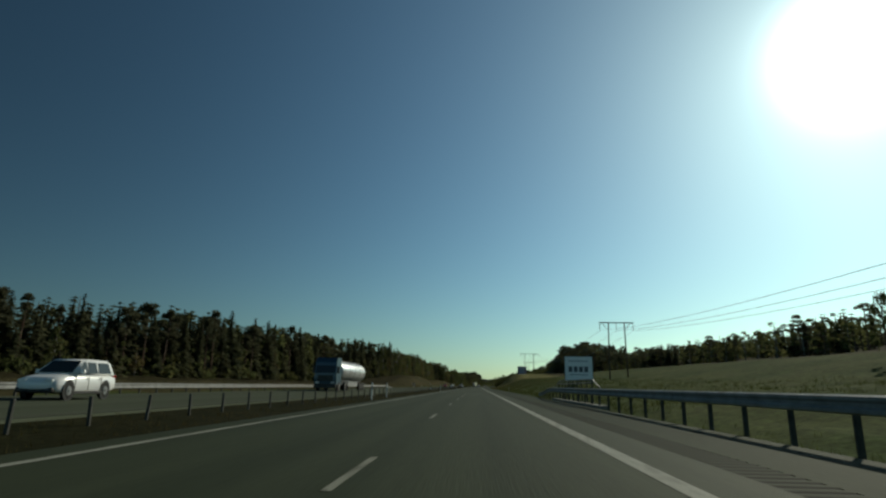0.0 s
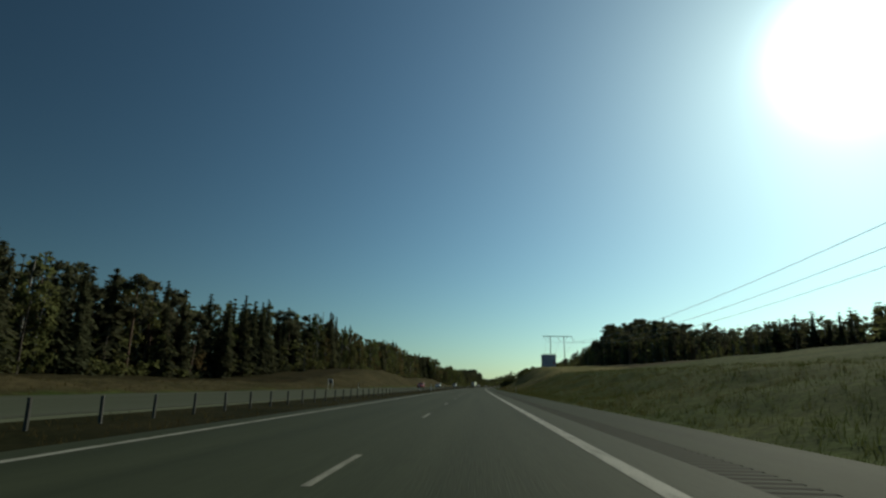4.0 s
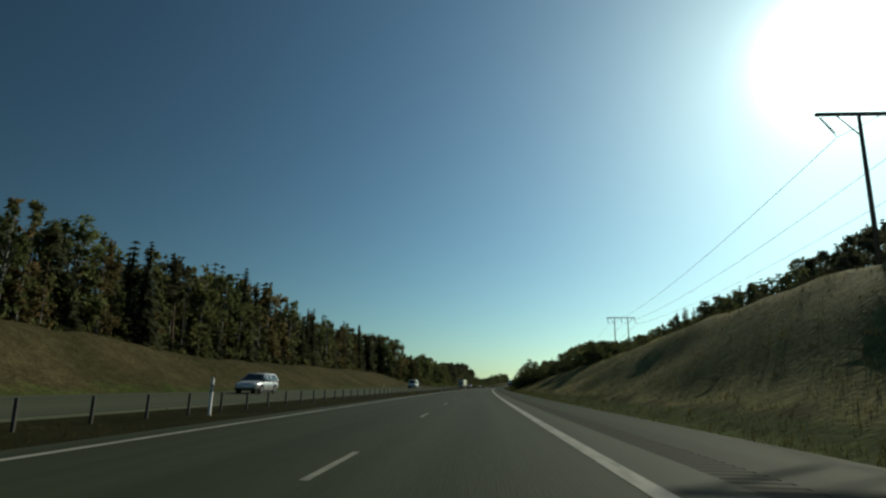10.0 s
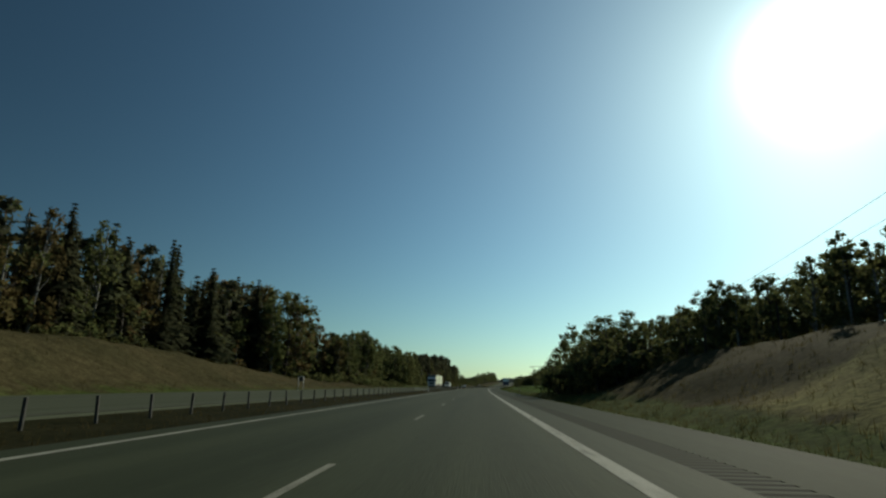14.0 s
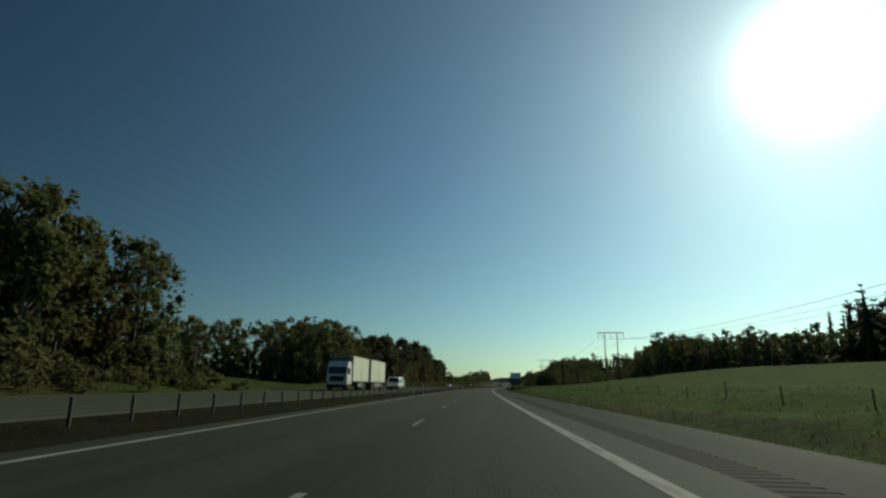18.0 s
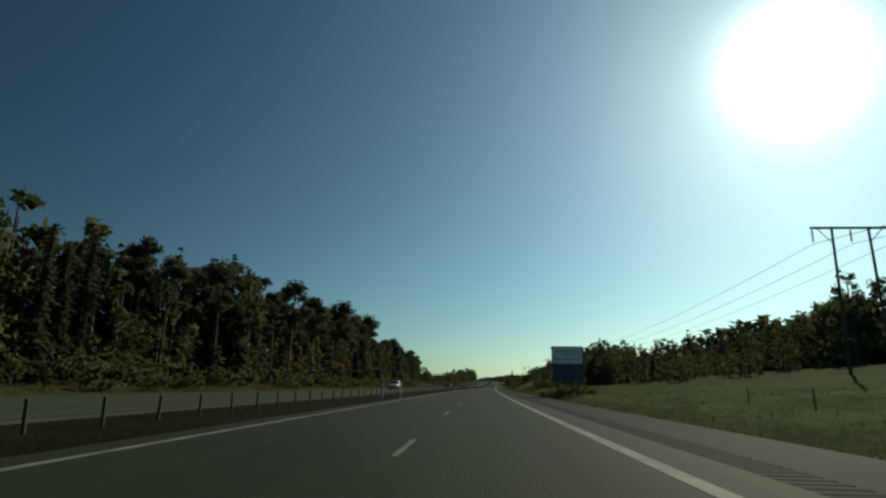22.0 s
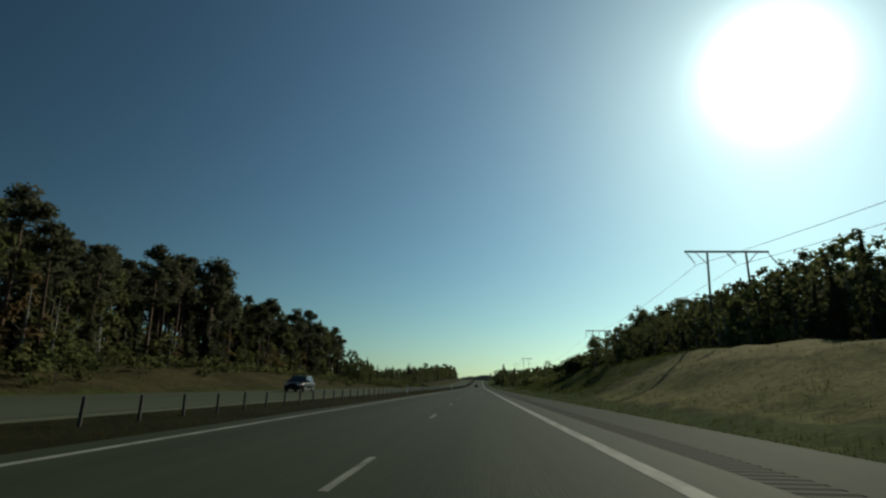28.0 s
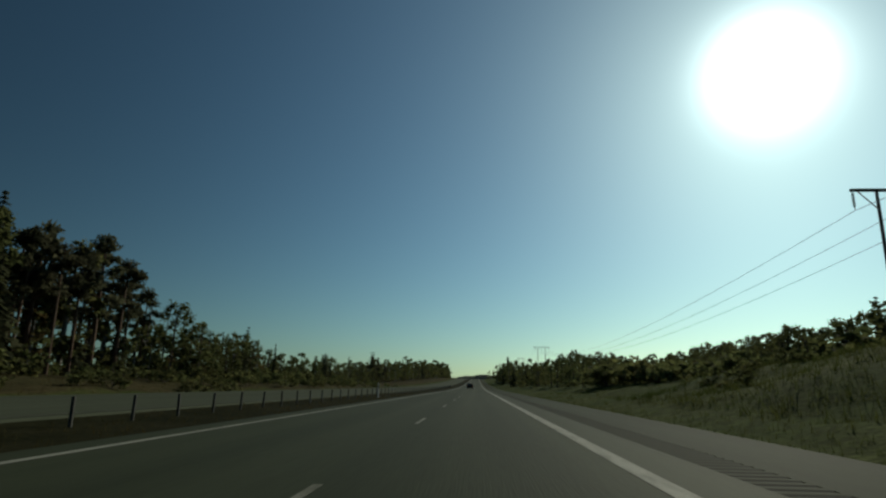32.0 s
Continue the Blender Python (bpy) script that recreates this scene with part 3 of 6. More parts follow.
def make_spruce(full):
    layers, out_c, out_a, out_b = (13, 19, 34)[full], [], [], []
    lean = rng.uniform(0.8, 1.2)
    for z in np.linspace(0.04, 0.985, layers):
        r = (0.155 * (1 - z) ** 0.8 + 0.008) * rng.uniform(0.75, 1.2) * lean
        nb = int((4 + 8 * (1 - z)) * (0.45, 0.75, 1.45)[full]) + 1
        for k in range(nb):
            th = rng.uniform(0, 2 * np.pi)
            rr = r * rng.uniform(0.65, 1.15)
            way = np.array([np.cos(th), np.sin(th), 0])
            side = np.array([-np.sin(th), np.cos(th), 0])
            for f in ((0.75,), (0.5, 0.95), (0.25, 0.5, 0.75, 1.0))[full]:
                c = way * rr * f + np.array([0, 0, z - 0.10 * rr * f * 4 * f + rng.uniform(-.006, .006)])
                out_c.append(c)
                out_a.append((way + np.array([0, 0, -0.55 + rng.uniform(-.3, .3)])) * max(rr * 0.30, 0.012) * (2.0, 1.35, 0.75)[full])
                out_b.append((side + rng.normal(size=3) * 0.3) * (0.016 + 0.07 * rr) * (3.0, 1.7, 0.8)[full])
    crown = joined([diamonds(np.array(out_c), np.array(out_a), np.array(out_b)), cone_sides((0, 0, 0.06), (0, 0, 0.9), 0.062 * lean, 0.008, 5)])
    trunk = cone_sides((0, 0, -0.03), (0, 0, 0.97), 0.016, 0.002)
    return crown, trunk


def make_pine(full):
    bend = rng.normal(size=2) * 0.02
    n = (8, 11, 17)[full]
    z0 = rng.uniform(0.42, 0.6)
    zc = np.sort(rng.uniform(z0, 0.96, n))
    rad = 0.13 * np.sin(np.clip((zc - z0 + 0.12) / (1.08 - z0), 0, 1) * np.pi) ** 0.7
    th = rng.uniform(0, 2 * np.pi, n)
    k = rng.uniform(0.35, 1.0, n)
    cs = np.stack([np.cos(th) * rad * k + bend[0] * zc, np.sin(th) * rad * k + bend[1] * zc, zc], -1)
    rs = np.stack([np.full(n, 1.0), np.full(n, 1.0), np.full(n, 0.62)], -1) * rng.uniform(0.045, 0.085, (n, 1))
    crown = clumps_crown(cs, rs, (12, 26, 92)[full], (0.043, 0.027, 0.0155)[full])
    pieces = [cone_sides((0, 0, -0.03), (bend[0] * .6, bend[1] * .6, 0.6), 0.014, 0.009), cone_sides((bend[0] * .6, bend[1] * .6, 0.6), (bend[0], bend[1], 0.97), 0.009, 0.002)]
    for c in (cs[:0], cs[:2], cs[::2])[full]:
        zb = c[2] - 0.05
        pieces.append(cone_sides((bend[0] * zb, bend[1] * zb, zb), c, 0.004, 0.0015, 4))
    return crown, joined(pieces)


def make_broadleaf(full, slim=1.0, low=0.22):
    n = (9, 16, 36)[full]
    zc = rng.uniform(low + 0.03, 0.95, n)
    rise = np.clip((zc - low + 0.07) / (1.05 - low), 0, 1)
    env = 0.29 * slim * np.sin(rise ** 0.8 * np.pi) ** 0.65
    th = rng.uniform(0, 2 * np.pi, n)
    k = rng.uniform(0.2, 1.0, n) ** 0.6
    cs = np.stack([np.cos(th) * env * k, np.sin(th) * env * k, zc], -1)
    rs = np.stack([np.full(n, 1.0), np.full(n, 1.0), np.full(n, 1.25)], -1) * (rng.uniform(0.055, 0.1, n) * (1.2 - 0.55 * zc))[:, None] * (0.5 + 0.5 * slim)
    crown = clumps_crown(cs, rs, (12, 17, 40)[full], (0.052, 0.031, 0.0168)[full])
    pieces = [cone_sides((0, 0, -0.03), (0.01, 0, 0.45), 0.017, 0.011), cone_sides((0.01, 0, 0.45), (0.0, 0.01, 0.9), 0.011, 0.003)]
    for c in (cs[:0], cs[:2], cs[::3])[full]:
        zb = max(0.15, c[2] - 0.16)
        pieces.append(cone_sides((0.01, 0, zb), c, 0.006, 0.002, 4))
    return crown, joined(pieces)


def make_bush(full):
    n = (6, 8, 12)[full]
    th = rng.uniform(0, 2 * np.pi, n)
    k = rng.random(n) ** 0.5
    zc = 0.2 + 0.6 * rng.random(n) * (1 - 0.5 * k)
    cs = np.stack([np.cos(th) * 0.5 * k, np.sin(th) * 0.5 * k, zc], -1)
    rs = np.full((n, 3), 1.0) * rng.uniform(0.18, 0.30, (n, 1))
    crown = clumps_crown(cs, rs, (10, 16, 64)[full], (0.155, 0.1, 0.056)[full])
    pieces = [cone_sides((0, 0, -0.05), c * np.array([0.8, 0.8, 0.9]), 0.02, 0.006, 4) for c in cs[::3]]
    return crown, joined(pieces)


MAKERS = {"spruce": (make_spruce, SPRUCE, BARK_S), "pine": (make_pine, PINE, BARK_P), "birch": (lambda f: make_broadleaf(f, 0.62, 0.12), LEAF, BARK_B),
          "autumn": (lambda f: make_broadleaf(f, 0.66, 0.14), AUTUMN, BARK_B), "broadleaf": (lambda f: make_broadleaf(f, 0.98, 0.0), LEAF, BARK_S), "bush": (make_bush, LEAF, BARK_S)}
FULL, SPARE, COARSE = {}, {}, {}
for kind, (maker, leaf, bark) in MAKERS.items():
    FULL[kind], SPARE[kind], COARSE[kind] = [], [], []
    for v in range(5):
        crown, trunk = maker(2)
        FULL[kind].append((fast_mesh(kind + "_crown", *crown, [leaf]), fast_mesh(kind + "_trunk", *trunk, [bark])))
        SPARE[kind].append(maker(1))
        COARSE[kind].append(maker(0))
TREE_LABEL = {"spruce": "dark green spruce tree with drooping branches at the roadside wood", "pine": "tall pine tree with bare reddish trunk and clumped dark crown",
              "birch": "slender birch tree with pale trunk and thin green leaves", "autumn": "slender tree with yellowing autumn leaves at the wood's edge",
              "broadleaf": "rounded leafy green tree beside the road", "bush": "low leafy green bush on the roadside bank"}
TREE_GROUP = {"spruce": "roadside spruces", "pine": "roadside pines", "birch": "roadside birches", "autumn": "yellowing trees", "broadleaf": "leafy roadside trees", "bush": "roadside bushes"}


def plant(kind, s, d, top=None, height=None, wide=1.0):
    """One tree, standing on the ground at (s, d), as a thing with trunk and crown."""
    g = float(land(s, d))
    h = height if height is not None else max(1.2, top + float(climb(s)) - g)
    kind = "broadleaf" if kind == "bush" and h > 4.2 else kind
    x, y = spot(s, d)
    name = kind + ("" if kind == "bush" else "_tree")
    name = {"autumn_tree": "yellowing_tree", "bush": "bush"}.get(name, name)
    e = thing(name, Matrix.LocRotScale((float(x), float(y), g - 0.02), Euler((float(rng.normal()) * 0.02, float(rng.normal()) * 0.02, float(rng.uniform(0, 6.28)))), (h * wide, h * wide, h)),
              TREE_LABEL[kind], "bush" if kind == "bush" else "tree", TREE_GROUP[kind])
    crown, trunk = FULL[kind][int(rng.integers(5))]
    for nm, me in (("trunk", trunk), ("crown", crown)):
        o = new(nm, me)
        o.parent = e
    return e


WOODS = {}


def wood(place, kind, s, d, top=None, height=None, wide=1.0, far=False):
    """One tree more for a joined wood."""
    g = float(land(s, np.clip(d, -250, 400)))
    h = height if height is not None else max(1.2, top + float(climb(s)) - g)
    kind = "broadleaf" if kind == "bush" and h > 4.2 else kind
    WOODS.setdefault(place, []).append((kind, s, d, g, h, wide, far))


WOOD_SORTS = (("young_trees", "young_trees", "young spruces and birches along the wood's edge", "young trees"), ("undergrowth", "undergrowth", "leafy undergrowth along the foot of the wood", "undergrowth"),
              ("shrubs", "shrubs", "low green shrubs on the grassy bank beside the wood", "shrubs"), ("scrub", "scrub", "rough green scrub on the grassy cutting bank", "scrub"),
              ("wood_ridge", "wood", "dark conifer wood on the ridge behind the fields", "wood"), ("wood_far", "wood", "far mixed wood closing the view behind the fields", "wood"),
              ("wood", "wood", "dense mixed wood of conifers and leafy trees", "wood"))


def finish_woods():
    for place, trees in WOODS.items():
        vs, fs, mi, tones, o = [], [], [], [], 0
        mats = [SPRUCE, PINE, LEAF, AUTUMN, BARK_S, BARK_P, BARK_B]
        for kind, s, d, g, h, wide, far in trees:
            crown, trunk = (COARSE if far else SPARE)[kind][int(rng.integers(5))]
            leaf, bark = MAKERS[kind][1], MAKERS[kind][2]
            x, y = spot(s, d)
            a, tone = rng.uniform(0, 6.28), rng.random()
            rot = np.array([[np.cos(a), -np.sin(a), 0], [np.sin(a), np.cos(a), 0], [0, 0, 1]])
            for (v, f), m in ((crown, leaf), (trunk, bark)):
                vs.append((v * np.array([h * wide, h * wide, h])) @ rot.T + np.array([x, y, g - 0.02]))
                fs.append(f + o)
                mi.append(np.full(len(f), mats.index(m)))
                tones.append(np.full(len(f), tone))
                o += len(v)
        name, label, sort = [w for w in WOOD_SORTS if place.startswith(w[0])][0][1:]
        tagged(new(name, fast_mesh(name, np.concatenate(vs), np.concatenate(fs), mats, np.concatenate(mi), np.concatenate(tones))), label, sort, kind="stuff")


# the wood along the oncoming carriageway: its edge, the height of its tops, and its kinds of tree
EDGE = [(-200, -58), (240, -58), (300, -46), (555, -46), (563, -33), (604, -33), (609, -54), (655, -53), (673, -37.5), (707, -35), (895, -35), (925, -50), (1054, -50), (1064, -45), (1900, -45)]
TOPS = [(-200, 12), (70, 12.2), (100, 14), (130, 16.5), (170, 16.8), (190, 18.6), (240, 18.4), (262, 20.5), (280, 21), (296, 21), (301, 23), (306, 21), (312, 20.5), (350, 19), (400, 20), (410, 23.5), (426, 23.5), (434, 20), (450, 19.4), (470, 19.8), (476, 21.2), (480, 19.6), (490, 20.3), (550, 21), (557, 20.5), (561, 14), (568, 13.9), (574, 13.4), (578, 12.6), (584, 15.3), (602, 15), (608, 10.4), (609, 10.4),
        (640, 11.2), (650, 12.0), (660, 13.2), (668, 13.6), (674, 14.6), (682, 16.0), (693, 16.1), (703, 15.2), (706, 13.0), (712, 13.2), (730, 16), (750, 17.8), (762, 18), (766, 18.6), (769, 16.4), (775, 16.2), (782, 17.8), (788, 14.8), (792, 15.6), (799, 19.0), (805, 17.6), (808, 15.2), (812, 16.2), (816, 17.8), (820, 16), (823, 17.6), (829, 19.6), (834, 18.4), (839, 14.2), (842, 14.0), (850, 13.8), (875, 15), (910, 16), (930, 19.5), (952, 22.5), (970, 19.5),
        (985, 20), (1025, 20), (1030, 19), (1038, 19.8), (1044, 18.8), (1050, 17.4), (1057, 13.6), (1063, 11), (1075, 10), (1086, 11.6), (1095, 9.6), (1106, 7.2), (1125, 8), (1169, 10.5), (1300, 13.5), (1500, 17), (1900, 24)]
MIX = [(-200, "spruce spruce spruce pine birch pine"), (290, "spruce spruce birch autumn spruce birch pine"), (540, "broadleaf birch autumn birch broadleaf"), (597, "broadleaf birch broadleaf broadleaf"),
       (707, "pine pine pine spruce birch pine"), (915, "pine pine pine pine spruce birch"), (1056, "birch broadleaf birch broadleaf spruce")]


def clump(s):
    """The far wood's tops rise and fall in clumps."""
    return 1.0 if s < 1110 else 0.86 + 0.16 * math.sin(s * 0.083) + 0.11 * math.sin(s * 0.21 + 1)


def kind_at(s):
    names = [m for a, m in MIX if a <= s][-1].split()
    return names[int(rng.integers(len(names)))]


s = 34.0
while s < 1150:
    e, top = float(knots(s, EDGE)), float(knots(s, TOPS))
    k = kind_at(s)
    tall = clump(s) * rng.uniform(0.91, 1.09) if rng.random() < 0.75 else rng.uniform(0.68, 0.9)
    plant(k, s, e + rng.uniform(-2.0, 1.2), top=top * tall, wide=rng.uniform(0.85, 1.2))
    s += rng.uniform(2.9, 4.6)
for row, off in enumerate((3.0, 7.0, 13.0)):
    s = -20.0
    while s < 1900:
        e, top = float(knots(s, EDGE)), float(knots(s, TOPS))
        wood("wood_left_%d" % (1 + int(np.clip(s, 0, 1899) // 480)), kind_at(s), s, e - off + rng.uniform(-1.6, 1.6), top=top * clump(s) * rng.uniform(0.88, 1.06) * (1 if s < 1150 or rng.random() < 0.4 else rng.uniform(0.6, 0.9)) + off * 0.02, wide=rng.uniform(0.95, 1.3) * (1 if s < 1150 else 1.5), far=s > 1180 or row == 2)
        s += rng.uniform(2.3, 3.9) * (1 if s < 1150 else 2.2)
s = 1150.0
while s < 1900:
    wood("wood_left_4", kind_at(s), s, float(knots(s, EDGE)) + rng.uniform(-2, 1), top=float(knots(s, TOPS)) * rng.uniform(0.55, 1.05) * clump(s), wide=rng.uniform(1.0, 1.8), far=s > 1300)
    s += rng.uniform(4, 8)
s = 36.0
while s < 1150:                                                    # young trees that close the wood's edge below the crowns
    e, top = float(knots(s, EDGE)), float(knots(s, TOPS))
    g = float(land(s, e))
    wood("young_trees_left", ("spruce", "birch", "broadleaf", "broadleaf", "spruce", "autumn")[int(rng.integers(6))], s, e + rng.uniform(-2.5, 1.5), height=(top - g) * rng.uniform(0.3, 0.62), wide=rng.uniform(1.1, 1.7))
    s += rng.uniform(2.2, 4.0)
s = 40.0
while s < 1150:                                                    # undergrowth along the wood's foot
    e = float(knots(s, EDGE))
    wood("undergrowth_left", "bush", s, e + rng.uniform(-1.5, 1.8), height=rng.uniform(1.4, 3.6), wide=rng.uniform(0.8, 1.3))
    s += rng.uniform(1.6, 3.2)


shrub_kinds = ("bush", "bush", "bush", "broadleaf")
for s0, s1, gap, near in ((540, 608, 0.9, -24.5), (696, 893, 1.5, -25.5), (893, 960, 2.5, -30), (960, 1150, 1.1, -23.2)):
    s = float(s0)
    while s < s1:                                                  # low shrubs between the far carriageway and the wood
        e = float(knots(s, EDGE))
        f = rng.random()
        wood("shrubs_left", shrub_kinds[int(rng.integers(4))], s, near + (e - near) * f, height=rng.uniform(0.9, 1.6) + 2.6 * f * rng.random(), wide=rng.uniform(1.0, 1.7), far=False)
        s += gap * rng.uniform(0.5, 1.5)


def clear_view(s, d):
    """A wedge kept free of trees along the camera's line of sight from s = 760."""
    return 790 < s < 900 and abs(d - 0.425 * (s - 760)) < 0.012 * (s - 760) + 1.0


def grove(place, n, s0, s1, d0, d1, top0, top1, kinds, single=0.5, wide=(0.85, 1.2), low=0.8):
    names = kinds.split()
    for i in range(n):
        f = rng.random()
        s, d = s0 + (s1 - s0) * rng.random(), d0 + (d1 - d0) * f
        top = (top0 + (top1 - top0) * f) * rng.uniform(low, 1.03)
        k = names[int(rng.integers(len(names)))]
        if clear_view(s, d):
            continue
        if rng.random() < single:
            plant(k, s, d, top=top, wide=rng.uniform(*wide))
        else:
            wood(place, k, s, d, top=top, wide=rng.uniform(*wide), far=s > 1150 or d > 110)


# tree-top limits on the right-hand slopes, fitted to the skyline in the camera's views: one row of heights for each
# distance from the lane, every 24 m along the way
CANOPY_S = np.arange(252, 1334, 24.0)
TOPS_10 = [4.1, 4.3, 4.1, 4.1, 4.3, 4.5, 4.9, 5, 5, 5.5, 6.2, 3.7, 2.6, 2.9, 2.9, 2.8, 3.7, 3.7, 3.3, 3.7, 5, 4.4, 4.4, 4.4, 4.7, 5.9, 5.2, 5.3, 4.1, 3.2, 2.8, 2.9, 3.5, 4.8, 5, 5.8, 6.5, 8.5, 9.7, 9.9, 9.6, 8.5, 7.1, 9.9, 29.9, 40]
TOPS_14 = [5.5, 5.3, 5.6, 5.2, 5.3, 6, 6.6, 6.9, 6.1, 6.1, 8.9, 9.5, 5.9, 3, 3.3, 3.5, 3.5, 4.2, 3.7, 4.3, 5.4, 5.5, 5.8, 5.8, 5.4, 6, 6.9, 7, 7.1, 4.9, 3.8, 3.5, 3.5, 4.8, 6.2, 6.1, 6.9, 7.8, 8.5, 9.2, 12.1, 12.5, 14.1, 14.6, 32.1, 40]
TOPS_18 = [5.9, 6.6, 6.6, 6.8, 6.4, 6.4, 8, 8.2, 8.7, 7.5, 8.1, 10.4, 9.3, 5.1, 4.2, 3.7, 4, 4.3, 4.8, 4.7, 4.4, 5.9, 7.1, 6, 8.1, 6.8, 7.2, 8.3, 8.9, 8.5, 5.2, 4.4, 4.1, 4.5, 6.1, 7.5, 7.5, 8, 8.9, 9.8, 10.6, 11, 12.4, 15.7, 31.9, 40]
TOPS_22 = [5.9, 6.6, 7.4, 7.9, 7.9, 7.7, 7.9, 9.8, 10.2, 9.3, 8.5, 9.7, 11.4, 5.9, 5.8, 5, 4.2, 4.5, 4.9, 5, 5.4, 5.5, 6.9, 7, 8.7, 9.3, 8.4, 8.2, 10, 10.4, 8.1, 5.3, 4.4, 4.8, 6, 7.3, 8.6, 9, 9.1, 10, 10.9, 11.7, 12.5, 13.1, 31.1, 40]
TOPS_26 = [7.7, 6.7, 7.3, 8, 8.8, 9.2, 8.9, 9.5, 11.2, 11.3, 10, 10.6, 11.7, 7, 6.6, 6.5, 5.6, 4.9, 5, 5.3, 5.5, 5.7, 7.1, 7.3, 7.6, 9.3, 10.3, 9.6, 9.2, 11.4, 11.5, 6.5, 5.9, 5.1, 5.5, 7.6, 8.5, 9.8, 10.4, 10.3, 11.1, 11.9, 12.8, 13.7, 31.4, 40]
TOPS_30 = [11.9, 9.7, 7.6, 7.9, 8.7, 9.5, 10.2, 10.1, 10.8, 12.4, 12, 10, 12.9, 9.7, 7.4, 7.4, 7.2, 6, 5.7, 6.1, 5.7, 5.9, 7.9, 9.4, 8.1, 10.1, 11, 12, 11.8, 10.4, 12.2, 10.1, 6.7, 6.2, 5.9, 6.7, 9.1, 9.6, 11.3, 11.5, 11.7, 12.2, 13, 13.9, 31.5, 40]
TOPS_36 = [12, 15.3, 13.8, 11.5, 9.1, 9.3, 10.1, 11.2, 12.1, 12.6, 13.4, 12.4, 12.6, 13.7, 8.7, 8.4, 8.4, 10.2, 6.8, 6.7, 7.6, 8, 6.8, 9.2, 11.9, 11.2, 14.7, 16.1, 15.7, 15.3, 13, 12.4, 8.3, 7.6, 6.9, 6.9, 7.8, 10.4, 11.5, 12.5, 13.8, 13.4, 13.8, 14.2, 31.6, 40]
TOPS_44 = [12, 16.5, 20.1, 19.5, 17.8, 16.1, 14.5, 13.5, 16, 15.1, 14.7, 15.5, 14.3, 14.7, 13.9, 9.9, 10, 10.1, 12.9, 11.4, 8, 8.2, 9.1, 8.3, 10, 13, 13.7, 17.6, 18.9, 18.3, 18.9, 21, 15.3, 9.2, 9.2, 8.8, 8, 8.8, 11, 13.5, 13.7, 15, 17.9, 18.9, 32.7, 40]
TOPS_54 = [16, 13.7, 21.2, 22.6, 25.3, 23, 21.3, 20.8, 21.4, 21.4, 19, 18.4, 18, 17.1, 17, 14.5, 11.8, 11.6, 12.5, 15.4, 16.1, 15, 9.6, 10, 9.9, 10.2, 13.3, 16.1, 20.8, 22.2, 22.7, 22.9, 24.8, 15.8, 10.7, 11.3, 11.3, 9, 9.9, 11.1, 13.9, 16.3, 16.7, 16.6, 33, 40]
TOPS_66 = [14.2, 15, 16.9, 23, 26.5, 29.1, 28.6, 26.9, 24.4, 25.9, 26.4, 25.3, 23.8, 22.9, 20.2, 20.6, 17.6, 14.1, 13.9, 15, 17.1, 18.8, 19.7, 17.4, 11.6, 11.6, 11.6, 11.6, 14.9, 22.6, 25.3, 26, 27.2, 29.1, 18.6, 12.7, 13.9, 13.7, 12.7, 10.9, 11.8, 13.3, 16.1, 18.9, 33.3, 40]
TOPS_100 = [21.6, 20.7, 20.6, 20.4, 21.6, 22, 28.8, 36.9, 40, 40, 38, 38.8, 39.3, 39.1, 39.6, 39.1, 35.3, 28.6, 25.6, 26.9, 20.3, 21.4, 22.5, 24.4, 25.3, 26, 27.3, 27.5, 27.2, 26.7, 24.3, 19, 26.1, 36.3, 38.1, 39.5, 35.2, 19.3, 18.8, 21.2, 19.9, 20.2, 19.8, 19.1, 32.7, 40]
CANOPY_D = [10, 14, 18, 22, 26, 30, 36, 44, 54, 66, 100]
CANOPY = np.array([TOPS_10, TOPS_14, TOPS_18, TOPS_22, TOPS_26, TOPS_30, TOPS_36, TOPS_44, TOPS_54, TOPS_66, TOPS_100])


def canopy(s, d):
    """The skyline limit for the tops at (s, d), between those rows."""
    column = [float(np.interp(s, CANOPY_S, row)) for row in CANOPY]
    return float(np.interp(d, CANOPY_D, column))


def stand(place, n, s0, s1, d0, d1, kinds, single=0.4, wide=(0.9, 1.3), low=0.8, tallest=17.0, share=1.0):
    """A stand of trees between s0 and s1, d0 and d1, whose tops keep to the canopy."""
    names = kinds.split()
    for i in range(n):
        s, d = rng.uniform(s0, s1), rng.uniform(d0, d1)
        g = float(land(s, d))
        h = min((canopy(s, d) - g) * rng.uniform(low, 1.05) * 1.12 * share, tallest * rng.uniform(0.85, 1.05))
        k = names[int(rng.integers(len(names)))]
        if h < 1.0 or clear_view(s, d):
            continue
        if h < 3.5 and k != "bush":
            k = "bush"
        spread = min(rng.uniform(*wide) * (1.25 if h < 4 else 1.0), 1.6)
        if rng.random() < single and d < 70:
            plant(k, s, d, height=h, wide=spread)
        else:
            wood(place, k, s, d, height=h, wide=spread, far=d > 90 or s > 1180)


# right-hand side, in order along the way
for i in range(720):                                               # wooded ridge behind the fields
    s = rng.uniform(120, 620)
    d = 88 + 125 * rng.random() ** 1.3
    wood("wood_ridge", ("spruce", "pine", "spruce", "birch")[int(rng.integers(4))], s, d, height=rng.uniform(8.5, 12), wide=rng.uniform(1.5, 2.1), far=d > 100)
for i in range(520):                                               # its lower storey
    s = rng.uniform(130, 600)
    wood("wood_ridge", "broadleaf", s, 88 + 115 * rng.random(), height=rng.uniform(6, 9), wide=rng.uniform(1.5, 2.0), far=True)
plant("broadleaf", 60, 41, top=11.2)
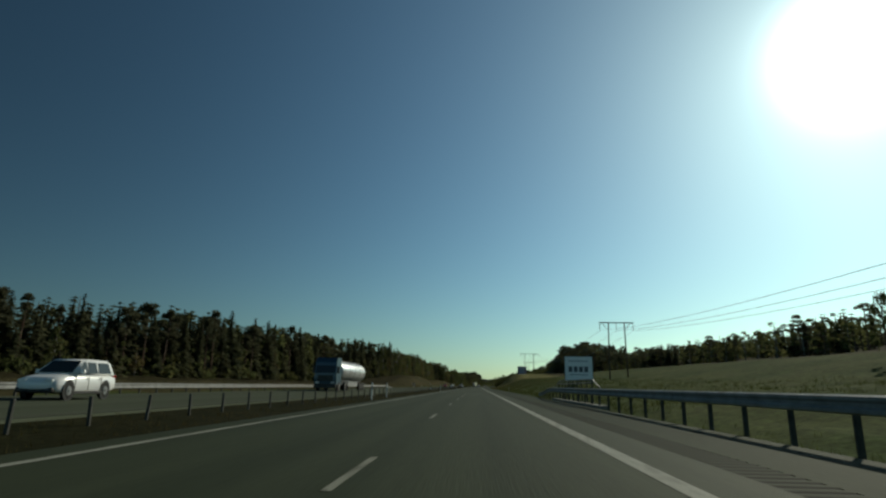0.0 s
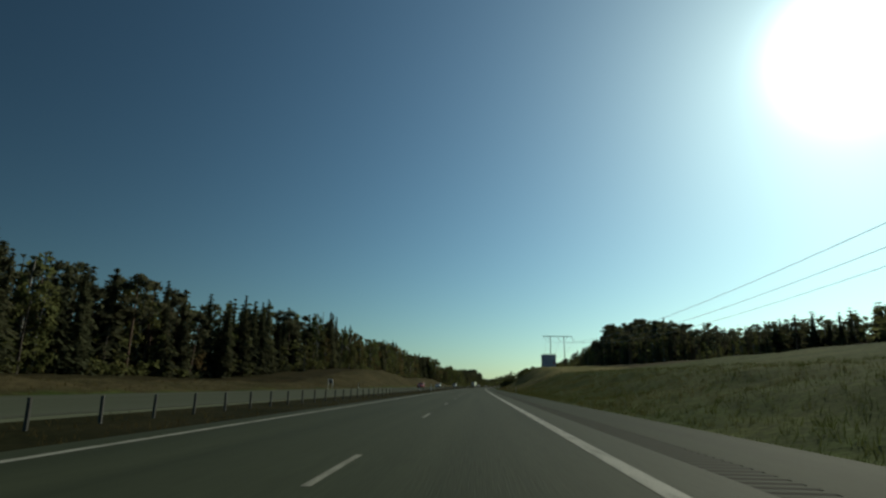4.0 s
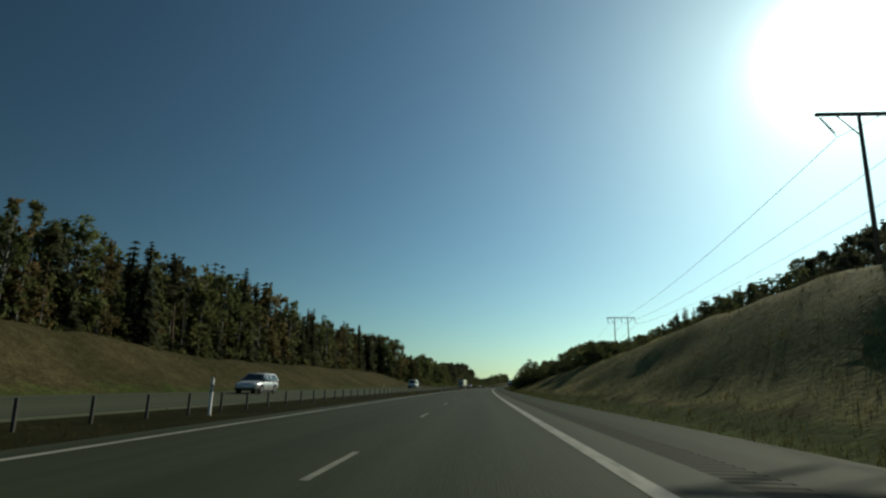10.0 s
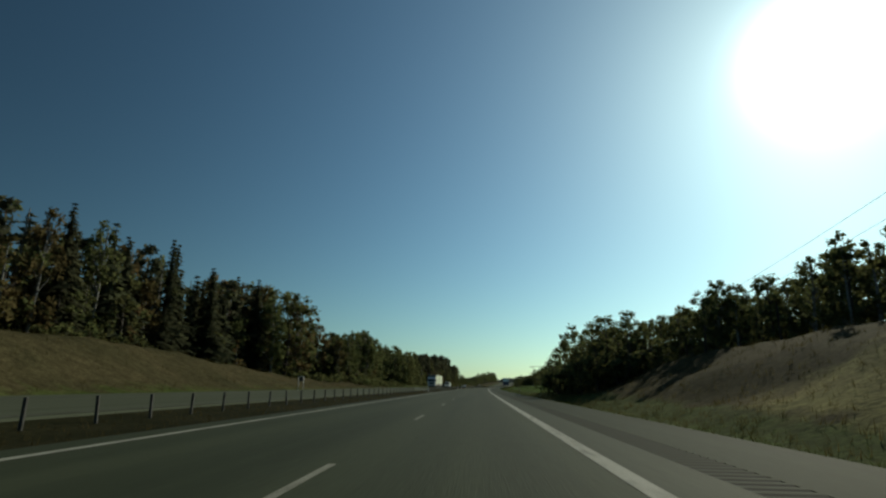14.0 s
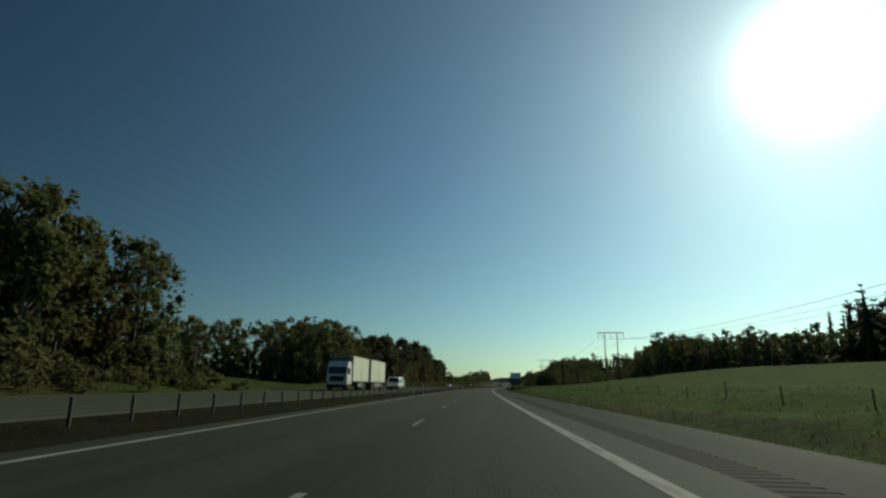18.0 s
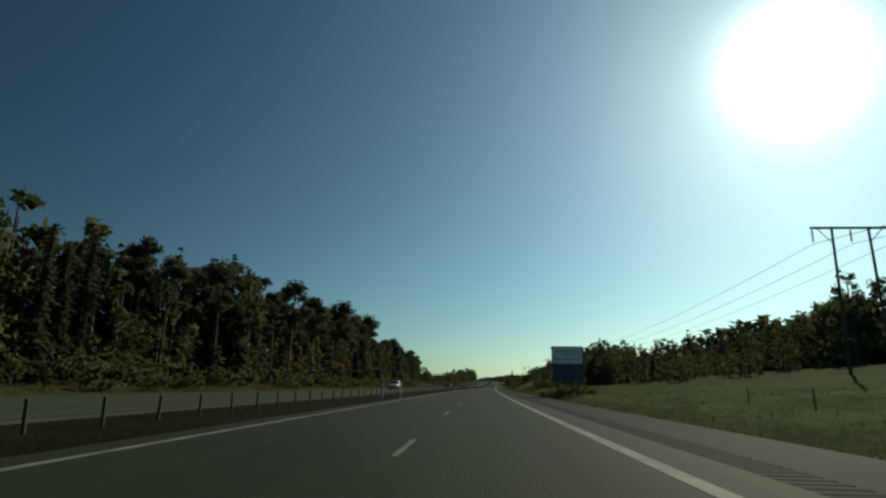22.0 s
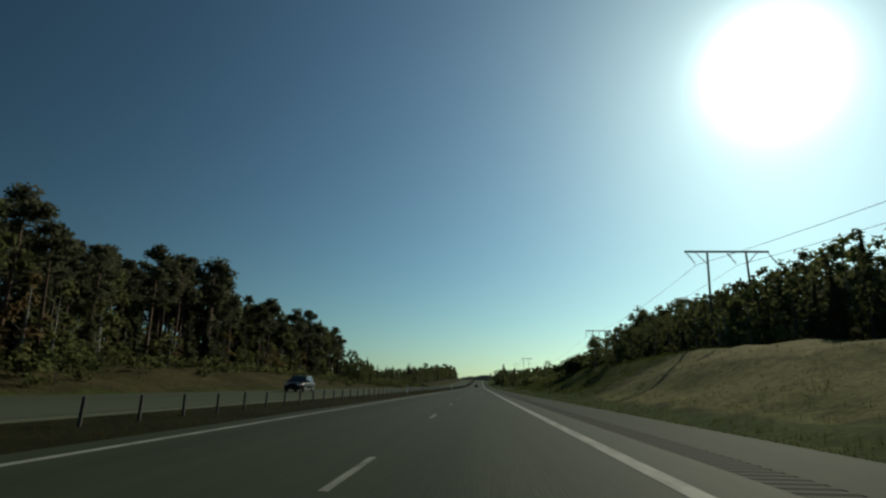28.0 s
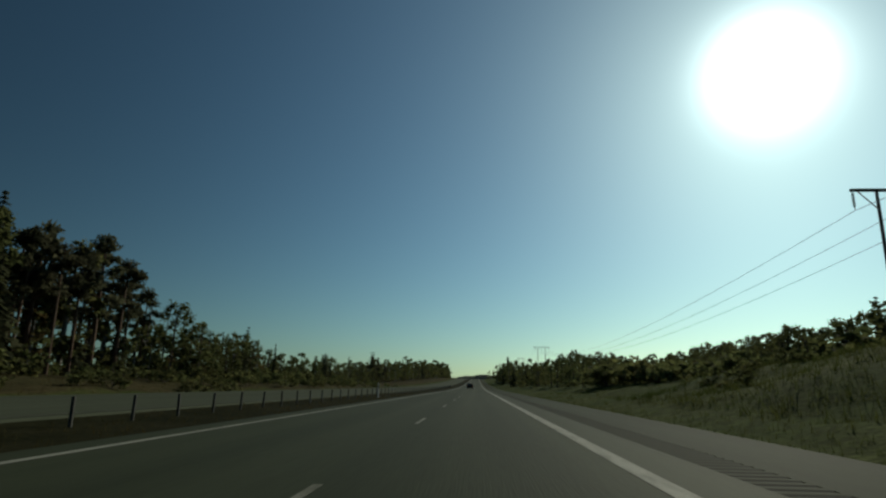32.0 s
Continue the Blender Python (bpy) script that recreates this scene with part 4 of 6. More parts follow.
stand("wood_right_1", 130, 288, 396, 44, 84, "pine pine pine spruce birch", 0.45, (1.0, 1.3), 0.9, 19)
stand("wood_right_1", 130, 286, 396, 42, 84, "broadleaf spruce birch broadleaf", 0.06, (1.1, 1.5), 0.75, 13, 0.72)
for s, d, top in ((383, 50, 22.0), (390, 50.5, 21.5), (376, 49, 21.2), (371, 50.5, 21.0), (361, 50, 22.6), (350.6, 50, 25.6), (346.6, 50.5, 25.8), (341, 48, 23.6)):
    plant("pine", s, d, top=top, wide=1.3)
stand("wood_right_2", 120, 396, 470, 42, 70, "spruce pine spruce birch broadleaf", 0.35, (1.0, 1.3), 0.93, 15)
stand("wood_right_2", 90, 392, 470, 27, 44, "spruce birch broadleaf spruce", 0.4, (1.0, 1.4), 0.9, 11)
stand("wood_right_3", 62, 399, 452, 18, 27, "broadleaf birch broadleaf broadleaf birch", 0.5, (1.1, 1.5), 0.92, 9)
stand("wood_right_3", 80, 450, 512, 25, 46, "birch broadleaf birch birch", 0.4, (1.0, 1.4), 0.9, 11)
stand("wood_right_3", 80, 440, 514, 28, 62, "broadleaf birch broadleaf", 0.0, (1.2, 1.6), 0.8, 10, 0.8)
stand("wood_right_3", 12, 474, 490, 18.5, 25, "birch birch broadleaf", 0.9, (1.1, 1.4), 0.9, 9)
for k, s, d, top in (("birch", 479, 22, 11.4), ("birch", 483, 23.8, 11.2), ("broadleaf", 476, 19.6, 9.4), ("broadleaf", 483, 15, 8.6), ("broadleaf", 487, 13.6, 8.7), ("broadleaf", 491, 13, 8.3),
                     ("broadleaf", 495, 12, 7.7), ("broadleaf", 500, 11, 6.9), ("broadleaf", 504, 10.4, 6.0), ("broadleaf", 485, 17, 7.6), ("broadleaf", 493, 15, 7.6), ("bush", 481, 13.4, 5.4), ("bush", 489, 11.4, 4.6), ("bush", 497, 10.2, 3.8)):
    plant(k, s, d, top=top, wide=1.35)
stand("wood_right_3", 30, 480, 507, 10, 17.5, "bush broadleaf bush", 0.3, (1.4, 1.6), 0.75, 5)
stand("wood_right_3", 14, 508, 524, 19, 32, "birch broadleaf birch", 0.9, (1.0, 1.3), 0.85, 9.5)
for k, s, d, top in (("birch", 475, 31, 13.0), ("birch", 480.5, 34, 14.4), ("birch", 485, 36, 15.3), ("birch", 490.5, 37, 15.4), ("birch", 472, 29.5, 12.6), ("birch", 521.3, 15.5, 11.4), ("birch", 518.4, 13.8, 9.6), ("birch", 519.4, 17.4, 10.4), ("bush", 517, 12.6, 3.4), ("bush", 520.5, 15.0, 3.2)):
    plant(k, s, d, top=top, wide=1.15)
stand("wood_right_4", 150, 724, 806, 54, 100, "birch broadleaf birch broadleaf spruce", 0.25, (1.0, 1.4), 0.82, 14)
stand("wood_right_4", 90, 722, 806, 53, 100, "broadleaf bush broadleaf", 0.0, (1.2, 1.6), 0.7, 8, 0.6)
for k, s, d, top in (("birch", 730, 54, 17.6), ("birch", 734.5, 54.8, 19.0), ("broadleaf", 738, 62, 18.8), ("birch", 770, 62.5, 21.6), ("broadleaf", 768, 66, 20.2)):
    plant(k, s, d, top=top, wide=1.25)
grove("wood_right_4", 90, 690, 750, 118, 165, 34, 38, "spruce pine spruce spruce", 0.1, wide=(1.0, 1.4), low=0.88)
grove("wood_right_4", 50, 750, 786, 130, 165, 34.5, 38, "spruce pine spruce spruce", 0.1, wide=(1.0, 1.4), low=0.88)
stand("wood_right_4", 80, 740, 800, 97, 128, "birch broadleaf spruce broadleaf", 0.0, (1.2, 1.6), 0.85, 13)
stand("wood_right_4", 60, 752, 850, 30, 54, "bush broadleaf bush", 0.2, (1.2, 1.6), 0.7, 5)
stand("wood_right_5", 24, 785, 800, 19, 28, "broadleaf birch bush birch", 0.6, (1.1, 1.5), 0.82, 7)
stand("wood_right_5", 62, 798, 866, 14.5, 27, "broadleaf birch bush broadleaf", 0.5, (1.1, 1.5), 0.82, 7)
stand("wood_right_5", 120, 790, 896, 26, 72, "broadleaf birch broadleaf spruce", 0.2, (1.0, 1.5), 0.78, 12)
stand("wood_right_5", 90, 840, 960, 66, 115, "broadleaf birch spruce spruce", 0.0, (1.1, 1.5), 0.85, 18)
for k, s, d, top in (("spruce", 805.8, 26, 12.5), ("birch", 801.4, 26.4, 11.8), ("birch", 803.5, 27.5, 11.4), ("birch", 767, 14.2, 6.9), ("broadleaf", 769, 15, 6.2), ("birch", 765, 15.2, 6.1)):
    plant(k, s, d, top=top, wide=1.3)
for s, d, h in ((726.5, 6.9, 1.1), (731.6, 8.2, 1.5), (732.2, 9.6, 1.4), (734.0, 10.9, 1.6), (736.0, 11.9, 1.3), (731.5, 6.3, 1.0)):
    plant("bush", s, d, height=h, wide=1.1)
stand("wood_right_5", 150, 850, 1000, 88, 135, "spruce broadleaf spruce birch", 0.0, (1.1, 1.5), 0.9, 21)
stand("wood_right_6", 170, 893, 985, 25, 60, "birch broadleaf spruce broadleaf", 0.3, (1.0, 1.4), 0.82, 13)
stand("wood_right_6", 26, 926, 962, 15.5, 25, "birch broadleaf bush", 0.6, (1.0, 1.4), 0.8, 7)
stand("wood_right_6", 130, 962, 1046, 24, 78, "birch broadleaf spruce broadleaf", 0.3, (1.0, 1.4), 0.82, 17)
for k, s, d, top in (("birch", 991, 43, 21.6), ("broadleaf", 987, 46, 22.4), ("birch", 996, 41, 20.8), ("broadleaf", 1000, 42, 22.0), ("birch", 1004, 43, 21.8), ("broadleaf", 1008, 44.5, 21.0), ("birch", 1012, 46, 20.6), ("broadleaf", 1016, 50, 21.5), ("broadleaf", 1002, 47, 20.5), ("birch", 937, 34, 15.2), ("birch", 933.5, 33.6, 15.0), ("bush", 1004, 39, 12.5), ("bush", 1011, 42, 12.0)):
    plant(k, s, d, top=top, wide=1.3)
for i in range(90):                                               # rough scrub on the last cutting's bank
    f = rng.random()
    wood("scrub_bank", "bush", rng.uniform(948, 1020), 12.5 + 12 * f, height=rng.uniform(0.4, 0.8) + 0.9 * f * rng.random(), wide=rng.uniform(1.1, 1.9))
stand("wood_right_7", 150, 1016, 1135, 15, 48, "bush broadleaf bush bush", 0.2, (1.1, 1.6), 0.72, 8)
stand("wood_right_7", 110, 1020, 1200, 46, 90, "bush broadleaf birch bush", 0.1, (1.1, 1.6), 0.75, 11)
stand("wood_right_7", 150, 1130, 1332, 12, 60, "broadleaf birch bush spruce", 0.0, (1.2, 1.6), 0.72, 11)
grove("wood_right_7", 60, 1320, 1500, 22, 90, 9, 14, "broadleaf birch spruce broadleaf", 0.0, low=0.75)
grove("wood_right_7", 80, 1400, 1880, 14, 60, 11, 16, "broadleaf birch spruce spruce", 0.0, low=0.75)
plant("spruce", 1337, 19.4, top=16.5, wide=1.9)
plant("broadleaf", 1248, 46.6, top=17.5, wide=1.0)
plant("broadleaf", 1299, 68, top=16.5, wide=1.2)
for i in range(300):                                               # woods that close the view on the right
    s = rng.uniform(560, 1880)
    wood("wood_far_right", ("spruce", "birch", "broadleaf", "pine")[int(rng.integers(4))], s, rng.uniform(170, 240), height=rng.uniform(12, 17), wide=rng.uniform(1.0, 1.5), far=True)
s = -30.0
while s < 1200:                                                    # the depth of the left wood, behind its front rows
    wood("wood_depth_left", "bush", s, float(knots(s, EDGE)) - rng.uniform(24, 34), height=min(10.0, 0.6 * float(knots(s, TOPS))) * rng.uniform(0.8, 1.1), wide=rng.uniform(1.2, 1.7), far=True)
    s += rng.uniform(3.6, 5.4)
for k, s, d, top in (("birch", 538, -41.5, 18.8), ("broadleaf", 543, -40.5, 20.2), ("autumn", 548, -40, 20.8), ("broadleaf", 552.5, -40.5, 20.4), ("birch", 556, -42, 18.6)):
    plant(k, s, d, top=top, wide=1.1)
s = 698.0
while s < 748:                                                     # the taller wood that stands back behind the young pines
    wood("wood_left_2", ("broadleaf", "spruce", "birch", "broadleaf")[int(rng.integers(4))], s, rng.uniform(-59, -50), top=float(np.interp(s, [698, 714, 745], [18.6, 20.2, 21.4])) * rng.uniform(0.9, 1.04), wide=rng.uniform(1.0, 1.35))
    s += rng.uniform(1.0, 2.2)
for k, s, d, top in (("birch", 587.5, -33, 17.2), ("broadleaf", 584, -33.5, 15.6), ("birch", 591, -33.5, 15.4)):
    plant(k, s, d, top=top, wide=1.2)
for s, d, top in ((952.6, -49.5, 24.4), (957, -50.5, 22.6), (766.5, -34.5, 19.4), (782, -35, 18.9), (800, -34.5, 20.8), (804.5, -35.5, 19.0), (815.5, -35, 19.3), (822.8, -35.5, 19.2), (829, -35, 21.0)):
    plant("pine", s, d, top=top, wide=1.25)
finish_woods()

# far wooded rise where the road runs out
az = np.linspace(-75, 75, 1400)
r = 2600.0
rise = 50 + 9 * np.sin(az * 0.21) + 5 * np.sin(az * 0.9 + 1) + 2.5 * np.sin(az * 3.1) + 4.5 * rng.random(len(az))
cx, cy = spot(1300.0, 0.0)
a0 = radians(float(turn(1900)))
rim = []
for k, (zlo, rr) in enumerate(((-5, r), (0.55, r + 40), (1.0, r + 120))):
    ang = np.radians(az) - a0
    rim.append(np.stack([cx + np.sin(ang) * rr, cy + np.cos(ang) * rr, np.where(zlo < 0, -5, rise * zlo)], -1))
n = len(az)
i = np.arange(n - 1)
tagged(new("backdrop", fast_mesh("backdrop", np.concatenate(rim), np.concatenate([np.stack([i + k * n, i + 1 + k * n, i + 1 + (k + 1) * n, i + (k + 1) * n], -1) for k in (0, 1)]), [FAR_WOOD])),
       "distant wooded rise on the horizon", "backdrop", kind="structure")

# grass tufts on the verges and banks


def tufts(name, n, s0, s1, d_pick, size, mat, label):
    s = rng.uniform(s0, s1, n)
    d = d_pick(n)
    z = land(s, d)
    x, y = spot(s, d)
    k = 4
    c = np.repeat(np.stack([x, y, z - 0.03], -1), k, 0)
    c[:, :2] += rng.normal(size=(n * k, 2)) * size * 0.35
    h = size * rng.uniform(0.5, 1.3, n * k)
    a = rng.uniform(0, 6.28, n * k)
    w = np.stack([np.cos(a), np.sin(a), np.zeros(n * k)], -1) * (h * 0.055)[:, None]
    tip = c + np.stack([rng.normal(size=n * k) * h * 0.35, rng.normal(size=n * k) * h * 0.35, h], -1)
    v = np.stack([c - w, c + w, tip], 1).reshape(-1, 3)
    tagged(new(name, fast_mesh(name, v, np.arange(n * k * 3).reshape(-1, 3), [mat])), label, "grass", kind="stuff")


tufts("verge_grass", 15000, 0, 1030, lambda n: 5.75 + np.abs(rng.normal(size=n)) * 1.3, 0.17, BLADE_G, "long verge grass along the hard shoulder")
tufts("median_grass", 11000, 0, 1040, lambda n: rng.uniform(-10.35, -6.5, n), 0.16, BLADE, "short dry grass in the median")
tufts("bank_grass", 10000, 40, 1040, lambda n: rng.uniform(-38, -21.5, n), 0.3, BLADE, "dry grass on the bank below the wood")
tufts("bank_grass", 12000, 150, 515, lambda n: 7.5 + 13 * rng.random(n) ** 1.5, 0.26, BLADE, "dry pale grass on the cutting bank")
tufts("field_grass", 11000, 515, 1060, lambda n: 7.5 + 11 * rng.random(n) ** 1.5, 0.22, BLADE_G, "green grass beside the field")
tufts("meadow_grass", 12000, 30, 260, lambda n: 8 + 22 * rng.random(n) ** 1.4, 0.3, BLADE_G, "rough meadow grass beside the road")
tufts("tall_grass", 7000, 905, 1015, lambda n: 9.5 + 14 * rng.random(n), 0.38, BLADE_G, "tall rough grass on the green cutting bank")

# ---- power line ----


def pylon(s, d, top, arm=12.2, gap=6.0, slant=0.0):
    """A wooden H-frame: two poles, a crossarm and three hanging insulator strings."""
    g = float(land(s, d))
    t = thing("power_pylon", on_way(s, d, g), "dark wooden H-frame power pylon with crossarm and hanging insulators", "pylon", "power line pylons")
    top = top - 0.3 + float(climb(s))
    h = top - g
    for x in (-gap / 2, gap / 2):
        gz = float(land(s, d + x)) - g
        part("pole", rod(bmesh.new(), (x * 1.12, 0, gz - 0.5), (x, 0, h), 0.17, 0.12, 10), POLE, t, smooth=True)
    part("crossarm", box(bmesh.new(), (-arm / 2, -0.13, h - 0.12), (arm / 2, 0.13, h + 0.11), 0.03), POLE, t)
    for x in (-gap / 2, gap / 2):
        bm = bmesh.new()
        rod(bm, (x, 0.1, h - 1.6), (x + 1.4 * (1 if x > 0 else -1), 0.1, h - 0.1), 0.05, n=6)
        part("brace", bm, POLE, t)
    for x in (-arm / 2 + 0.15, 0, arm / 2 - 0.15):
        bm = bmesh.new()
        rod(bm, (x, 0, h - 0.1), (x + slant, 0, h - 1.7), 0.03, n=6)
        for k in range(8):
            f = 0.3 + 0.15 * k
            rod(bm, (x + slant * f / 1.6, 0, h - f), (x + slant * f / 1.6, 0, h - f - 0.06), 0.13, 0.09, 8)
        part("insulator_string", bm, GLASSY, t)
    x, y = spot(s, d)
    a = radians(float(turn(s)))
    return [(float(x) + (k + slant) * math.cos(a), float(y) + (k + slant) * math.sin(a), top - 1.75) for k in (-arm / 2 + 0.15, 0, arm / 2 - 0.15)]


ROW = [(-85, 33, 17, 0, 8.2), (128.5, 30.8, 15.5, 0, 7.6), (342, 29.1, 20.2, 1.1, 10.8), (463.5, 37.2, 20.2, 0.3, 7.6), (729, 38.2, 18.1, 0, 8), (922, 30.7, 18.1, 1.1, 10.2), (1018.6, 34.3, 17.4, 0, 7.6), (1270, 33, 19.5, 0, 8), (1500, 40, 20, 0, 8)]
hooks = [pylon(s, d, top, arm, arm * 0.46, sl) for s, d, top, sl, arm in ROW]
line = thing("power_lines", Matrix.Identity(4), "three thin sagging aluminium power lines between the pylons", "power line")
for a, b in zip(hooks[:-1], hooks[1:]):
    for p, q in zip(a, b):
        p, q = Vector(p), Vector(q)
        sag = (q - p).length ** 2 / 11000 + 0.4
        bm = bmesh.new()
        rings = []
        for k in range(25):
            f = k / 24
            c = p.lerp(q, f) - Vector((0, 0, sag * 4 * f * (1 - f)))
            rings.append([bm.verts.new(c + Vector((0.028 * math.cos(th), 0, 0.028 * math.sin(th)))) for th in (0, 2.09, 4.19)])
        for r0, r1 in zip(rings[:-1], rings[1:]):
            for k in range(3):
                bm.faces.new((r0[k], r0[(k + 1) % 3], r1[(k + 1) % 3], r1[k]))
        part("wire", bm, WIRE, line)

# ---- barriers and posts ----


def one_mesh(name, build, mat):
    bm = bmesh.new()
    build(bm)
    bmesh.ops.recalc_face_normals(bm, faces=bm.faces)
    me = bpy.data.meshes.new(name)
    bm.to_mesh(me)
    bm.free()
    me.materials.append(mat)
    return me


def post_shape(bm):
    box(bm, (-0.04, -0.03, -0.25), (0.04, 0.03, 0.68), 0.008)
    box(bm, (-0.02, -0.045, 0.40), (0.02, 0.045, 0.44))


post_mesh = one_mesh("barrier_post", post_shape, POST)
barrier = thing("cable_barrier", Matrix.Identity(4), "row of short dark steel barrier posts along the grassy median", "barrier")
s, k = 1.0, 0
post_s = []
while s < 1180:
    if 512 < s < 529:                                              # a gap for service vehicles
        s += 2.4
        continue
    post_s.append(s)
    s += 2.4
POST_SHIFT = [(0, 0.4), (227, 0.4), (378, 0), (437, -0.4), (590, 0), (772, -0.65), (864, -0.7), (924, -1.6), (1200, -1.6)]
far_v, far_f = [], []
pv = np.array([v.co for v in post_mesh.vertices])
for s in post_s:
    m = on_way(s + float(knots(s, POST_SHIFT)), -9.3, -0.1 + float(climb(s)), float(rng.normal()) * 2)
    m = m @ pose(0, 0, 0, float(rng.normal()) * 1.2, float(rng.normal()) * 1.5, 0)
    near = not (370 < s < 500 or 720 < s < 760 or s > 960)
    if near:
        o = new("post", post_mesh)
        o.parent, o.matrix_basis = barrier, m
    else:
        w = np.array([m @ Vector(v) for v in pv])
        base_i = sum(len(a) for a in far_v)
        far_v.append(w)
        far_f += [[base_i + i for i in p.vertices] for p in post_mesh.polygons]
rest = new("post_row", mesh_of("post_row", np.concatenate(far_v), far_f, [POST]))
rest.parent = barrier
tagged(rest, kind="stuff")


def w_beam(name, s0, s1, d, z, label, facing=1, pipe=False):
    t = thing(name, Matrix.Identity(4), label, "guardrail")
    prof = [(0, 0.16), (0.05, 0.13), (0.05, 0.07), (0, 0.03), (0, -0.03), (0.05, -0.07), (0.05, -0.13), (0, -0.16)]
    ss = np.arange(s0, s1 + 0.1, 2.0)
    bm = bmesh.new()
    rings = []
    for k, a in enumerate(ss):
        drop = 0.5 * ease((a - (s1 - 10)) / 10) if s1 > 0 else 0
        ring = []
        for off, dz in prof:
            x, y = spot(a, d - facing * off)
            ring.append(bm.verts.new((float(x), float(y), z + dz - float(drop))))
        for off, dz in reversed(prof):
            x, y = spot(a, d - facing * (off - 0.012))
            ring.append(bm.verts.new((float(x), float(y), z + dz - float(drop))))
        rings.append(ring)
    for r0, r1 in zip(rings[:-1], rings[1:]):
        n = len(r0)
        for k in range(n):
            bm.faces.new((r0[k], r0[(k + 1) % n], r1[(k + 1) % n], r1[k]))
    part("rail", bm, STEEL, t)
    if pipe:
        bm = bmesh.new()
        for a in ss[:-1]:
            if a + 2 < s1 - 8:
                x0, y0 = spot(a, d)
                x1, y1 = spot(a + 2, d)
                rod(bm, (x0, y0, 0.22), (x1, y1, 0.22), 0.035, n=6)
        part("lower_rail", bm, STEEL, t)
    for a in ss:
        drop = float(0.5 * ease((a - (s1 - 10)) / 10))
        bm = bmesh.new()
        g = float(land(a, d))
        x, y = spot(a, d + facing * 0.08)
        box(bm, (-0.05, -0.04, g - 0.2), (0.05, 0.04, z + 0.12 - drop), 0.006)
        p = part("post", bm, POST, t)
        p.matrix_basis = pose(float(x), float(y), 0, 0, 0, float(turn(a)))
    return t


w_beam("guardrail", -20, 58, 5.95, 0.78, "galvanised steel guardrail on posts beside the hard shoulder", 1)
parapet = thing("bridge_parapet", Matrix.Identity(4), "steel bridge railing with two rails and sloping ends above the guardrail", "railing")
for z, ends in ((1.43, ((29.6, 0.86), (32.2, 1.43), (45.0, 1.43), (47.6, 0.86))), (1.24, ((32.2, 1.24), (45.0, 1.24)))):
    for (a, za), (b, zb) in zip(ends[:-1], ends[1:]):
        n = max(1, int((b - a) / 3))
        for k in range(n):
            p0, p1 = a + (b - a) * k / n, a + (b - a) * (k + 1) / n
            x0, y0 = spot(p0, 6.12)
            x1, y1 = spot(p1, 6.12)
            part("rail", rod(bmesh.new(), (x0, y0, za + (zb - za) * k / n), (x1, y1, za + (zb - za) * (k + 1) / n), 0.032, n=8), STEEL, parapet, smooth=True)
for a in np.arange(32.2, 45.1, 1.6):
    x, y = spot(a, 6.12)
    p = part("post", box(bmesh.new(), (-0.035, -0.04, 0.05), (0.035, 0.04, 1.42), 0.006), POST, parapet)
    p.matrix_basis = pose(float(x), float(y), 0, 0, 0, float(turn(a)))
edge_beam = thing("bridge_edge_beam", Matrix.Identity(4), "low pale concrete edge beam of a small road bridge", "kerb")
for a in np.arange(29, 47, 3.0):
    x, y = spot(a + 1.5, 6.05)
    p = part("beam_block", box(bmesh.new(), (-0.24, -1.495, -0.3), (0.24, 1.495, 0.14), 0.02), CONCRETE, edge_beam)
    p.matrix_basis = pose(float(x), float(y), 0, 0, 0, float(turn(a)))
w_beam("guardrail", -60, 146, -21.6, 0.62, "galvanised steel guardrail along the far edge of the oncoming carriageway", -1)


def delineator(s, d, shell=WHITE, label="white plastic marker post with a black band"):
    g = float(land(s, d))
    t = thing("marker_post", on_way(s, d, g), label, "marker post", "marker posts")
    bm = bmesh.new()
    prism(bm, [(-0.03, -0.1), (0.045, -0.1), (0.045, 1.17), (-0.03, 1.23)], 0.043)
    part("shaft", soften(bm, 0.015), shell, t)
    part("black_band", box(bmesh.new(), (-0.049, -0.036, 0.76), (0.049, 0.051, 1.0), 0.008), BLACK, t, "black plastic band")
    part("reflector", box(bmesh.new(), (-0.027, -0.043, 0.80), (0.027, -0.037, 0.96)), LAMP, t, "small pale reflector")
    part("cap", box(bmesh.new(), (-0.047, -0.034, 1.225), (0.047, 0.049, 1.255), 0.008), BLACK, t, "dark plastic cap")


for s, d in ((41, -7.6), (51.6, -8.2), (123, -9.9), (122.3, -7.8), (225.7, -10.35), (224.6, -8.15), (323, -8.7), (423, -8.5), (227, -21.7), (327, -21.7), (429, -21.7), (917, -21.7), (521.5, -8.3), (620.2, -8.4), (621.2, -7.3), (715.4, -8.3), (716.5, -7.0), (820, -8.4), (918.6, -8.4), (1022, -8.4)):
    delineator(s, d)
# right-hand posts: backlit shade is put into the plastic's colour
for s in (131, 227, 527):
    delineator(s, 7.0, SHADE_TONED, "plastic marker post coloured grey as if backlit, with a black band")


